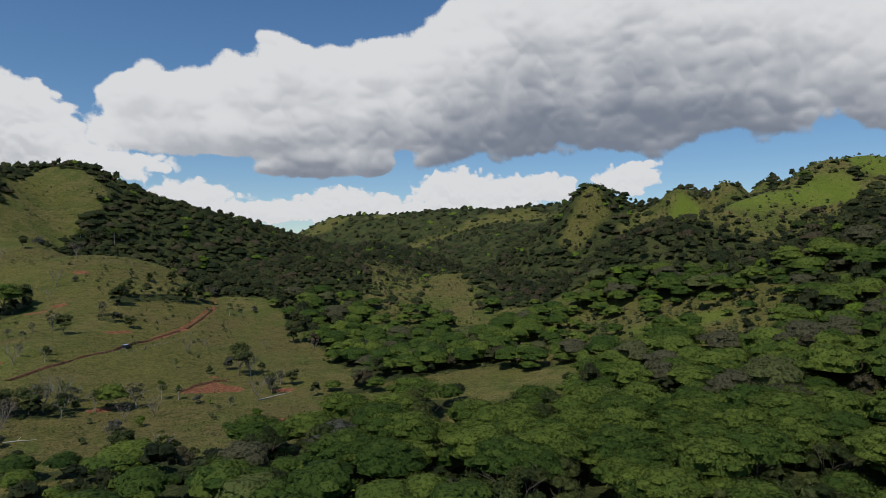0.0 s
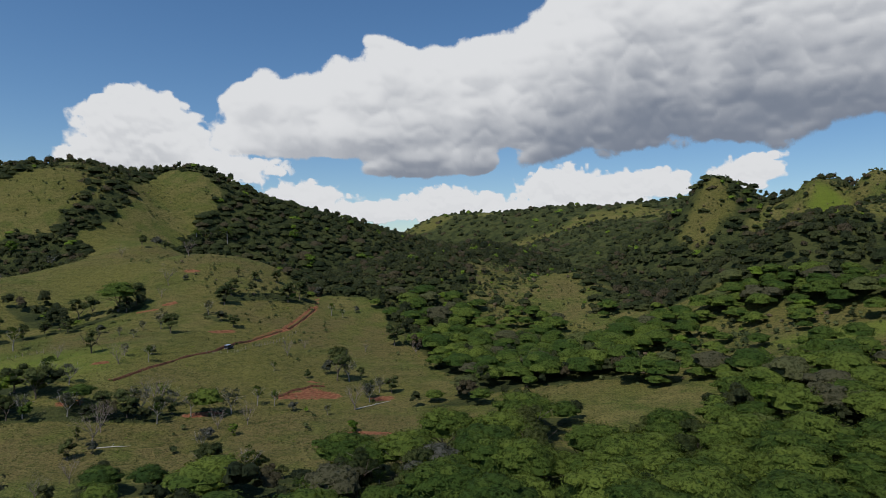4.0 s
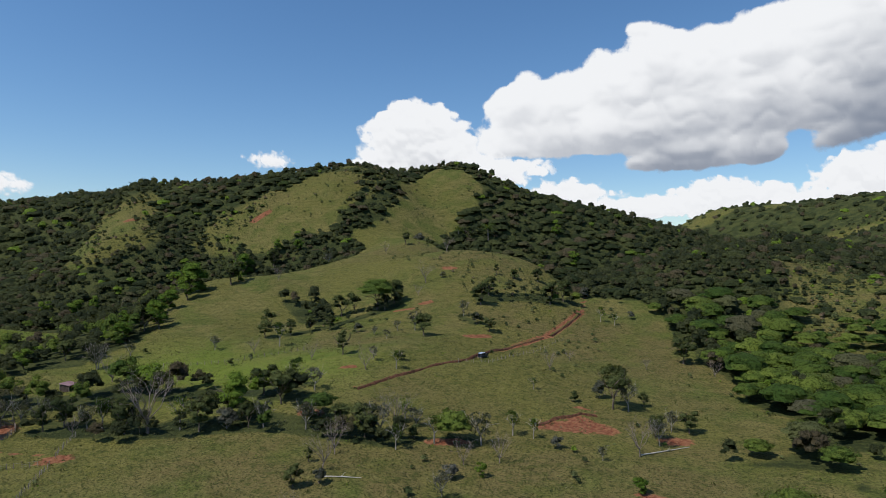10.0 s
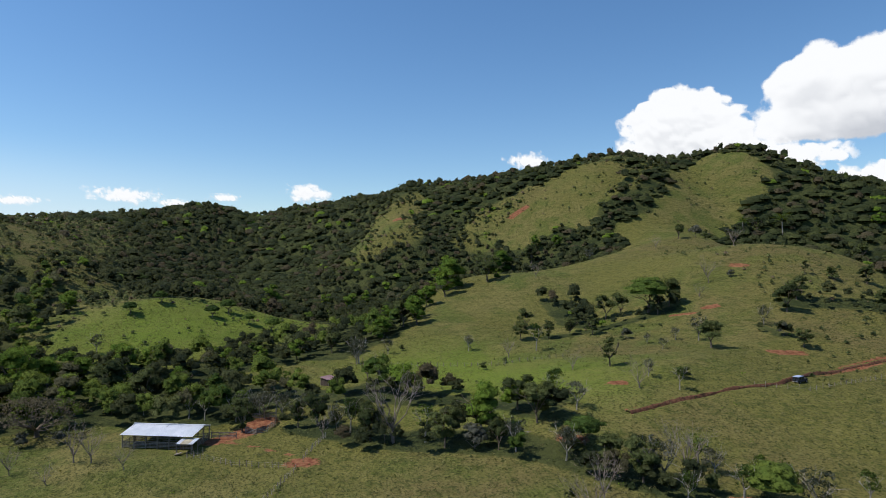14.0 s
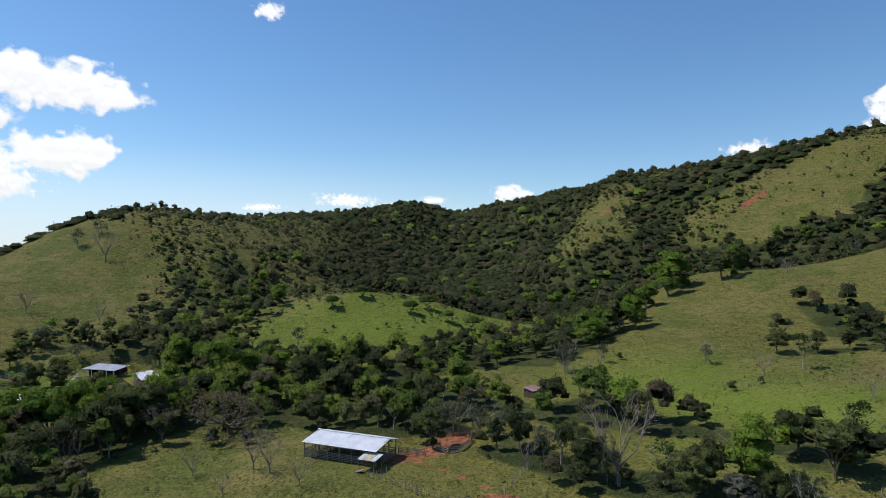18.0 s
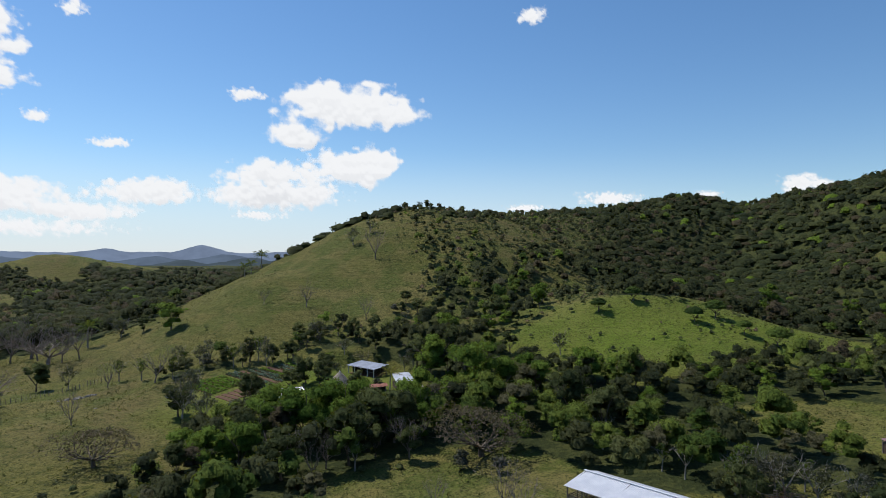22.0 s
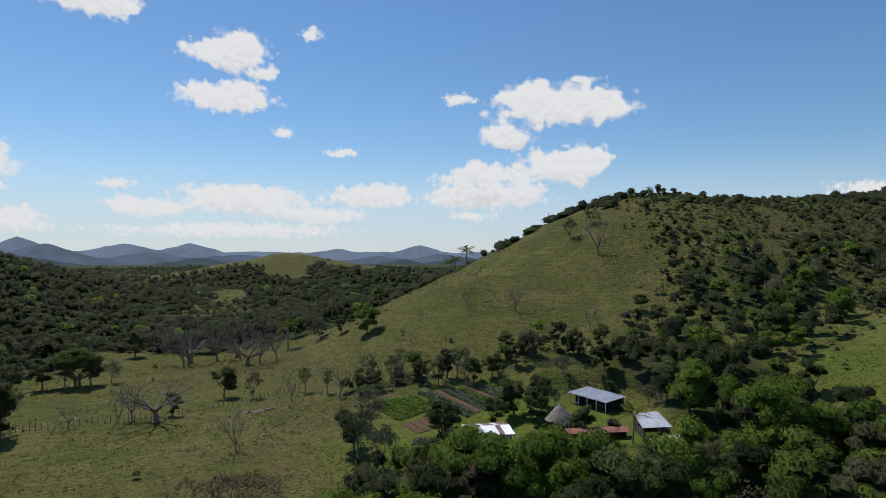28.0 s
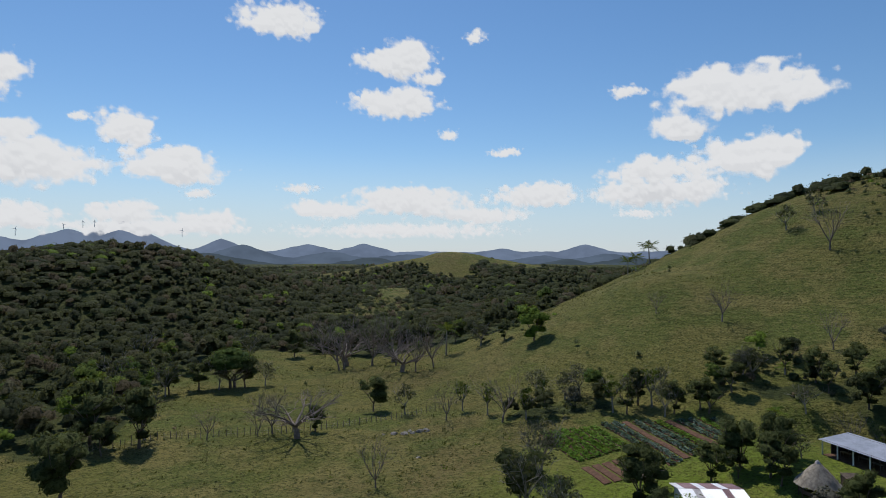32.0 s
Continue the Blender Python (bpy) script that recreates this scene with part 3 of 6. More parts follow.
def woodland():
    """The woods, in belts away from the valley: fine leaf clumps near, coarser ones far off."""
    for name, step, lo, hi, size, pads, n, cards, card, box in (
        ("woodland_below", 7.4, 7, 55, 1.0, 9, 6, 160, 0.5, (-260, 100, -120, 170)),
        ("woodland_valley", 7.2, 55, 150, 1.12, 14, 6, 640, 0.34, (-330, 170, -230, 260)),
        ("woodland_near", 6.0, 150, 260, 1.05, 6, 5, 190, 0.42, (-460, 280, -280, 480)),
        ("woodland_hillside", 5.0, 260, 430, 1.02, 3, 5, 56, 0.52, (-660, 320, -360, 640)),
        ("woodland_upper", 6.8, 430, 720, 1.25, 2, 5, 26, 0.78, (-920, 520, -620, 880)),
        ("woodland_far", 11, 720, 1350, 1.5, 2, 5, 4, 1.2, (-1400, 700, -1100, 1500)),
        ("woodland_horizon", 24, 1350, 2600, 2.7, 2, 5, 3, 1.3, (-2200, 900, -1900, 2300)),
    ):
        x, y, g = jitter_grid(*box, step, 11 + int(step))
        wood, open_land, scrub = cover(x, y)
        d = path_distance(x, y)
        sight = ~((x > -20) & (y < 40)) & ~((y < -60) & (x > -150 + 0.1 * (y + 60)))
        keep = (g.random(len(x)) < wood) & (d >= lo) & (d < hi) & sight
        keep &= ~in_yards(x, y)
        x, y, d, wood = x[keep], y[keep], d[keep], wood[keep]
        if lo >= 260:
            keep = in_sight(x, y) | (g.random(len(x)) < 0.25)
            x, y, d, wood = x[keep], y[keep], d[keep], wood[keep]
        z = height(x, y)
        kind = fractal(x, y, 70, 90) + g.normal(0, 0.16, len(x))
        # broad umbrella crowns in the valley, darker rounded woods on the hills, partly as painted cloud shadow
        broad = kind < (0.5 + 0.2 * np.clip((x + 60) / 60, -1, 1) if hi <= 260 else 0.40)
        scale = size * (0.62 + 0.6 * g.random(len(x)) ** 1.4) * (0.5 + 0.5 * wood) * (1 - 0.3 * hedge_near(x, y))
        close = hi <= 260
        if name == "woodland_valley":
            # the trees that stand nearest in front are planted one by one
            single = (x > -75) & (y > 70) & (d < 112)
            VALLEY_TREES.extend(zip(x[single], y[single], scale[single], broad[single]))
            x, y, z, scale, broad = x[~single], y[~single], z[~single], scale[~single], broad[~single]
        z = z - (0.6 if close else 3.7 if hi <= 720 else 5.0) * scale
        up = 0.4 if close else 0.75
        rnd = [clumpy(round_lumps(3.9, 7.6, s, 0.75 if close else 0.62, pads), 3.0, cards, card * 0.85, s, n, 2, 0.45, 0.6, up) for s in range(41, 47)]
        rnd += [clumpy(round_lumps(2.9, 8.6, s, 1.15, pads), 3.0, cards, card * 0.8, s, n, 2, 0.45, 0.6, up) for s in range(47, 49)]
        wide = [clumpy(dome_lumps(5.6 if close else 4.8, 8.6 if close else 7.0, s, pads, 0.5), 3.0, cards, card, s, n, 2, 0.25, 0.5, up) for s in range(31, 38)]
        if close:
            # rounded leafy trees round the farm
            leafy = broad & (x < -125)
            broad &= ~leafy
            if leafy.any():
                scatter(np.stack([x, y, z, scale * 1.05], 1)[leafy], rnd, name, "dense bright green woodland of rounded leafy trees", LEAF_WOOD_A)
            dark = ~broad & ~leafy
        else:
            dark = ~broad
        scatter(np.stack([x, y, z, scale], 1)[broad], wide, name, "dense green woodland of wide domed tropical trees", LEAF_WOOD_A if close else LEAF_WOOD_C)
        scatter(np.stack([x, y, z, scale], 1)[dark], rnd, name, "dense dark green woodland of rounded tropical trees", LEAF_WOOD_B)


def bushes():
    bush = [clumpy(round_lumps(1.2, 1.5, s, 0.6, 1), 0.2, 9, 0.42, s, 5, 2, 0.4, 0.7, 0.9) for s in range(51, 57)]
    x, y, g = jitter_grid(-620, 440, -420, 720, 3.6, 77)
    wood, open_land, scrub = cover(x, y)
    patch = np.clip(fractal(x, y, 45, 60) * 4 - 1.8, 0, 1)
    dotted = openness(x, y, SPOTTED, 12) * open_land * np.clip(fractal(x, y, 18, 63) * 4 - 1.2, 0.1, 1)
    keep = g.random(len(x)) < 0.8 * scrub + 0.05 * open_land * patch + 0.4 * dotted + 0.25 * wood * (1 - wood) * 4
    keep &= ~in_yards(x, y)
    x, y, sc = x[keep], y[keep], scrub[keep]
    scatter(np.stack([x, y, height(x, y), (0.35 + 0.85 * g.random(len(x)) ** 1.7) * (1 + 0.75 * sc * g.random(len(x)) ** 2)], 1), bush, "scrub", "low olive and straw-coloured scrub bushes on pasture", LEAF_SCRUB, "scrub")
    # grass tufts in the nearer pastures
    tri = [leaf_cards(np.random.default_rng(s).normal(0, 0.4, (4, 3)) * (1, 1, 0.15) + (0, 0, 0.16), np.tile((0.5, 0.3, 0.4), (4, 1)), 0.24, 0.8, s, 3) for s in range(61, 67)]
    x, y, g = jitter_grid(-420, 10, -150, 460, 1.6, 78)
    wood, open_land, scrub = cover(x, y)
    keep = (g.random(len(x)) < 0.75 * open_land * np.clip(fractal(x, y, 14, 61) * 3 - 0.9, 0, 1)) & (path_distance(x, y) < 330) & ~in_yards(x, y)
    x, y = x[keep], y[keep]
    scatter(np.stack([x, y, height(x, y), g.uniform(0.6, 1.6, len(x))], 1), tri, "grass_tufts", "tufts of green and straw-coloured pasture grass", GRASS_TUFT, "grass")


woodland()
bushes()


# ---- clouds and distance ----
def cloud_material():
    """Cumulus: the thickness and light of each cloud, frayed by finer billows."""
    k = Mat("cloud")
    n2, n3 = k.noise(0.011, 5, rough=0.55), k.noise(0.035, 4, rough=0.6)
    fine = k.math("ADD", k.math("MULTIPLY", k.math("SUBTRACT", n2, 0.5), 0.42), k.math("MULTIPLY", k.math("SUBTRACT", n3, 0.5), 0.22))
    body = k.math("ADD", k.attr("body"), k.math("MULTIPLY", fine, k.math("ADD", 0.55, k.math("MULTIPLY", k.attr("wisp"), 0.75))))
    soft = k.math("DIVIDE", body, k.math("ADD", 0.14, k.math("MULTIPLY", k.attr("wisp"), 0.34)))
    mask = k.math("MULTIPLY", k.ramp(soft, 0.0, 1.0), k.attr("rim"))
    shade = k.math("ADD", k.attr("lit"), k.math("MULTIPLY", fine, 0.22))
    col = k.mix(k.ramp(shade, 0.0, 1.0), (0.25, 0.29, 0.37), (0.96, 0.975, 1.0))
    em = k.node("ShaderNodeEmission")
    k.link(col, em.inputs[0])
    em.inputs[1].default_value = 0.95
    tr = k.node("ShaderNodeBsdfTransparent")
    mx = k.node("ShaderNodeMixShader")
    k.link(mask, mx.inputs[0])
    k.link(tr.outputs[0], mx.inputs[1])
    k.link(em.outputs[0], mx.inputs[2])
    k.link(mx.outputs[0], k.out.inputs[0])
    return k.m


CLOUD = cloud_material()
HUB = Vector((-90, 75, 40))


def on_sky(az, el, r):
    a, e = radians(az), radians(el)
    return HUB + Vector((-math.sin(a) * math.cos(e), math.cos(a) * math.cos(e), math.sin(e))) * r


def puffy(a, e, size, seed):
    """Rounded billows between dark creases, about zero."""
    out, gain = 0.0, 1.0
    for o in range(3):
        out = out + gain * (np.abs(2 * fractal(a + 300, e * 1.25 + 90, size / 2**o, seed + 7 * o, 2) - 1) * 2.2 - 0.42)
        gain *= 0.55
    return out


def cloud(lobes, r, gloom, label, wisp=0.0, step=0.22, seed=1):
    """A far cumulus on the sky's sphere, from flat-based lobes: azimuth, elevation and half sizes in degrees."""
    L = np.array(lobes, float)
    m = 0.5 * L[:, 3].min() + 0.7
    az = np.arange((L[:, 0] - L[:, 2]).min() - m * 1.5, (L[:, 0] + L[:, 2]).max() + m * 1.5, step)
    el = np.arange((L[:, 1] - L[:, 3]).min() - m, (L[:, 1] + L[:, 3]).max() + m, step)
    A, E = np.meshgrid(az, el)
    big = float(L[:, 3].max())
    bend = (fractal(A + 50, E + 50, big * 1.5, seed + 3, 3) - 0.5) * big * 0.9
    body = np.full(A.shape, -1.0)
    for a, e, w, h in L:
        v = (E + bend * 0.35 - e) / h
        q = 1 - np.sqrt(((A + bend - a) / w) ** 2 + np.where(v < 0, v * 1.15, v) ** 2)
        body = np.logaddexp(body * 9, q * min(1.0, 0.55 + 0.15 * h) * 9) / 9
    lumps = puffy(A, E, big * (1.1 if gloom > 0.5 else 0.8), seed)
    body = body * 1.15 + lumps * 0.22 + (fractal(A, E, big * 0.5, seed + 11, 3) - 0.5) * 0.30
    thick = np.clip(body, 0, 0.7)
    # less light reaches the base, through the cloud above it
    above = np.cumsum(thick[::-1], 0)[::-1] * step / max(1.2, big)
    rise = np.gradient(np.sqrt(np.clip(body, 0.0, 2)) + 0.25 * lumps, axis=0) / step * min(1.5, big)
    lit = 1.0 - gloom * np.clip(above * 0.62 - 0.05, 0, 0.72) - np.clip(rise, -0.7, 0.7) * (0.10 + 0.09 * gloom)
    rim = np.clip(np.minimum(np.minimum(A - az[0], az[-1] - A), np.minimum(E - el[0], el[-1] - E)) / (m * 0.7), 0, 1)
    verts = [on_sky(a, e, r) for a, e in zip(A.ravel(), E.ravel())]
    nu, nv = len(az), len(el)
    i = (np.arange(nv - 1)[:, None] * nu + np.arange(nu - 1)).ravel()
    faces = np.stack([i, i + nu, i + nu + 1, i + 1], 1)
    faces = faces[(body.ravel()[faces] > -0.6).any(1)]
    me = mesh_from("cloud", np.array(verts), faces, CLOUD, {"body": body.ravel(), "lit": lit.ravel(), "rim": rim.ravel(), "wisp": np.full(A.size, wisp)}, True)
    ob = new("cloud", me)
    ob.visible_shadow = False
    return tagged(ob, label, "cloud", "clouds in the sky", kind="structure")


BANK = [
    (26.7, 14.2, 2.6, 2.7), (22.6, 13.9, 4.6, 3.4), (18.0, 15.5, 4.4, 3.0), (13.7, 16.9, 3.4, 3.3), (9.2, 15.5, 4.5, 3.8), (3.6, 16.2, 5.6, 4.1), (-3.1, 17.6, 6.2, 4.8), (-10.7, 19.6, 8.4, 5.8),
    (-20.3, 19.2, 9.9, 6.3), (-29.6, 18.3, 8.5, 6.3), (-36.1, 15.5, 6.0, 5.4), (18.5, 11.0, 12.1, 2.6), (4.6, 12.5, 16.9, 3.8), (-10.7, 13.1, 16.4, 4.3), (-22.5, 13.6, 12.3, 3.8), (9.2, 8.6, 8.0, 1.7),
]
BANK_SIDE = [(35.2, 11.3, 4.6, 3.2), (33.5, 9.4, 5.2, 2.2), (30.2, 7.8, 6.0, 1.8), (37.5, 8.4, 3.0, 1.6)]
BANK_LOW = [(22.1, 5.5, 4.6, 1.5), (15.6, 4.4, 6.2, 1.2), (8.2, 5.0, 5.6, 1.7), (-2.1, 6.2, 3.9, 2.1), (-6.7, 6.1, 3.8, 1.9), (-10.7, 6.5, 2.4, 1.4), (-17.9, 7.3, 2.9, 1.5), (2.5, 4.2, 6.0, 1.2)]
CUMULI = [
    [(48.3, 8.75, 2.1, 0.75)], [(68.3, 5.7, 2.0, 0.95)], [(75.4, 5.2, 1.4, 0.4)], [(79.5, 4.6, 1.3, 0.45)], [(83.0, 5.1, 3.0, 0.65)], [(90.8, 4.4, 1.9, 0.45)], [(90.0, 20.9, 1.3, 0.8)],
    [(106.6, 13.2, 6.0, 2.1), (109.5, 14.2, 2.6, 1.7), (102.6, 12.8, 2.6, 1.2), (111.2, 10.6, 2.3, 1.3)], [(106.3, 8.0, 4.1, 1.8), (104.2, 8.7, 2.0, 1.2)], [(113.3, 7.2, 4.3, 1.2), (113.3, 5.4, 6.6, 1.4)], [(114.5, 3.6, 2.2, 0.5)],
    [(115.6, 13.9, 1.7, 0.65)], [(123.5, 5.25, 4.0, 1.1), (122.0, 5.7, 1.8, 0.9)], [(126.0, 9.2, 1.7, 0.5)], [(131.1, 10.8, 1.1, 0.6)], [(128.8, 19.0, 1.3, 0.65)],
    [(135.9, 17.0, 3.9, 1.5), (134.6, 17.9, 1.9, 1.2), (132.8, 15.6, 1.5, 0.6)], [(135.9, 13.4, 4.2, 1.5), (134.3, 14.2, 1.7, 1.0), (138.0, 13.9, 1.6, 0.9)], [(145.5, 19.8, 3.9, 1.7)], [(158.2, 10.3, 2.4, 1.7)], [(161.2, 10.9, 1.0, 0.5)],
    [(164.6, 7.2, 4.9, 2.1), (165.2, 9.2, 1.8, 1.2)], [(154.6, 7.3, 4.2, 1.7), (154.0, 8.2, 2.0, 1.2)], [(152.5, 5.2, 1.4, 0.55)], [(166.5, 13.4, 2.0, 1.9)], [(144.2, 5.9, 1.7, 0.55)],
    [(165.2, 3.0, 3.2, 1.2), (158.2, 3.5, 2.8, 1.1), (151.6, 2.9, 3.0, 1.1), (156.0, 2.3, 7.4, 0.8)], [(142.0, 4.1, 4.0, 1.0), (134.4, 4.9, 5.7, 1.5), (137.0, 5.3, 2.2, 1.2), (128.2, 3.6, 4.6, 0.9)], [(135.5, 2.3, 11.0, 0.8)],
]
cloud(BANK, 4560, 1.12, "broad grey-based cumulus cloud bank", 0.0, 0.2, 4)
cloud(BANK_SIDE, 4540, 0.45, "white heaped cumulus cloud beside the bank", 0.05, 0.2, 9)
cloud(BANK_LOW, 4575, 0.25, "row of low white cumulus clouds over the ridge", 0.1, 0.16, 14)
for n_, lobes_ in enumerate(CUMULI):
    cloud(lobes_, 4500 - 6 * n_, 0.28, "small white cumulus cloud", 1.1 if max(q_[3] for q_ in lobes_) < 1.0 else 0.7, 0.12 if len(lobes_) == 1 else 0.16, 20 + n_)


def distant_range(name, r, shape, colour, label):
    """A far range in a painted haze blue: a long ridge with a sloping face, from az to az."""
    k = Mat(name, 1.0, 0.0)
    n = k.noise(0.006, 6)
    # distance haze is put into the colour, which glows by itself
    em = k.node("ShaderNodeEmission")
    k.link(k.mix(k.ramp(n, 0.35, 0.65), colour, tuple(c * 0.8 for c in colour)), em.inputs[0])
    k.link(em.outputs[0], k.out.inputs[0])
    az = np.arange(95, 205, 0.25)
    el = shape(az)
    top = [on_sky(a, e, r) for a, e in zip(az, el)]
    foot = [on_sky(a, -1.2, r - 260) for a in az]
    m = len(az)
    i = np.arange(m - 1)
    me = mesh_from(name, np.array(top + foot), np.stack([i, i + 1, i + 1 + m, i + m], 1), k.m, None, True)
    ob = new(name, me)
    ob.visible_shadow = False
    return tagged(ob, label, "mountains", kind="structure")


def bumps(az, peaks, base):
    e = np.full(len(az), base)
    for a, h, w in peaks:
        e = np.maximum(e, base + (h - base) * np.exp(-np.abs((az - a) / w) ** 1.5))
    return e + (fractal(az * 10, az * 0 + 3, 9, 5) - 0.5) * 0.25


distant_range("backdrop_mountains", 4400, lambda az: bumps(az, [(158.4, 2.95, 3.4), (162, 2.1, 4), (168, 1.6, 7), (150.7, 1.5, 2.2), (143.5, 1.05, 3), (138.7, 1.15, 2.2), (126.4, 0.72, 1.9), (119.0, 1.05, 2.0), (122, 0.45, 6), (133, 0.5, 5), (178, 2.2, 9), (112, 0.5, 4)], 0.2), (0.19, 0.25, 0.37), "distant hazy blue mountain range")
distant_range("backdrop_hills", 3900, lambda az: bumps(az, [(149, 1.0, 3), (141.5, 0.45, 3), (134.5, 0.2, 4), (122.6, 0.1, 2), (117, 0.25, 2.5), (160, 0.9, 6), (170, 0.8, 6)], -0.4), (0.125, 0.17, 0.245), "distant hazy blue-green hills")
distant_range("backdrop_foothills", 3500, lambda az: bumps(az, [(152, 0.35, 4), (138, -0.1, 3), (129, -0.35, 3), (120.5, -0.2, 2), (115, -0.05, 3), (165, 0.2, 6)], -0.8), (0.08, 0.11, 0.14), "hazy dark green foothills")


def horizon_haze():
    """The pale, hazy foot of the sky behind the far range: haze painted on an added glowing sheet."""
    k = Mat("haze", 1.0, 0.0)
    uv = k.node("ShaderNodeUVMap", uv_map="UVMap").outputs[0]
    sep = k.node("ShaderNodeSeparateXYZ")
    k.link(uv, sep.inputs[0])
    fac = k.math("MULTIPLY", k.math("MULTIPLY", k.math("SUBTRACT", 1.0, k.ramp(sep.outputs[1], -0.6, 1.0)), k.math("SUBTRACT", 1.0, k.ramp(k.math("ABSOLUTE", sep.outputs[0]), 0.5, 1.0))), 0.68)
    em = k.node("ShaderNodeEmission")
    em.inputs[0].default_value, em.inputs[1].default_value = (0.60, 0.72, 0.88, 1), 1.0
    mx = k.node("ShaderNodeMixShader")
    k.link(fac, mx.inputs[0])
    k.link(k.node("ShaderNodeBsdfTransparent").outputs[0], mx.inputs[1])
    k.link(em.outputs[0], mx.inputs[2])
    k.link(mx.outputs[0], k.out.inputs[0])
    nu, nv = 40, 6
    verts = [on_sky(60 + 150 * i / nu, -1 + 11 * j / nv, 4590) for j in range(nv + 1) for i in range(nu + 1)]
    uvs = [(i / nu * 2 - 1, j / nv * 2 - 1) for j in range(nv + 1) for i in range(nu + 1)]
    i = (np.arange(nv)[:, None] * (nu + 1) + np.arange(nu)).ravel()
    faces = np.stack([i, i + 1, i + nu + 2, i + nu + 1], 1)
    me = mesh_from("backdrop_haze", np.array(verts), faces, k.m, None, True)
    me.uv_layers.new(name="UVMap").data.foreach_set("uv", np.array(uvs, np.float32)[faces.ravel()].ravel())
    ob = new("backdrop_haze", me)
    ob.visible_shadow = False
    tagged(ob, "pale blue haze low over the horizon", "sky", kind="structure")


horizon_haze()


# ---- single trees ----
def part(name, verts, faces, material, parent, label="", smooth=False, normals=None):
    """One mesh part under a thing or under another part."""
    ob = new(name, mesh_from(name, np.asarray(verts, float), np.asarray(faces), material, None, smooth or normals is not None, normals))
    ob.parent = parent
    if label:
        ob["label"] = label
    return ob


def frond(length, droop, seed):
    """A feathered palm frond: an arched rib with leaflets on both sides."""
    g = np.random.default_rng(seed)
    verts, faces = [], []
    n = 13
    for i in range(n):
        t0 = (i + 0.6) / n
        x, z = length * t0 * (1 - 0.12 * t0), length * (0.42 * t0 - droop * t0**2)
        w = length * 0.24 * math.sin(math.pi * (0.12 + 0.85 * t0)) * g.uniform(0.85, 1.1)
        for side in (-1, 1):
            k = len(verts)
            verts += [(x, 0, z), (x + length * 0.055, 0, z + 0.02), (x + length * 0.11, side * w, z - w * g.uniform(0.35, 0.7))]
            faces.append((k, k + 1, k + 2))
    return np.array(verts), np.array(faces)


def leafy_crown(lumps, middle, cards, size, seed, material, root):
    v, f, n = clumpy(lumps, middle, cards, size, seed, 6, 2, 0.42, 0.5, 0.35)
    part("crown", v, f, material, root, normals=n)


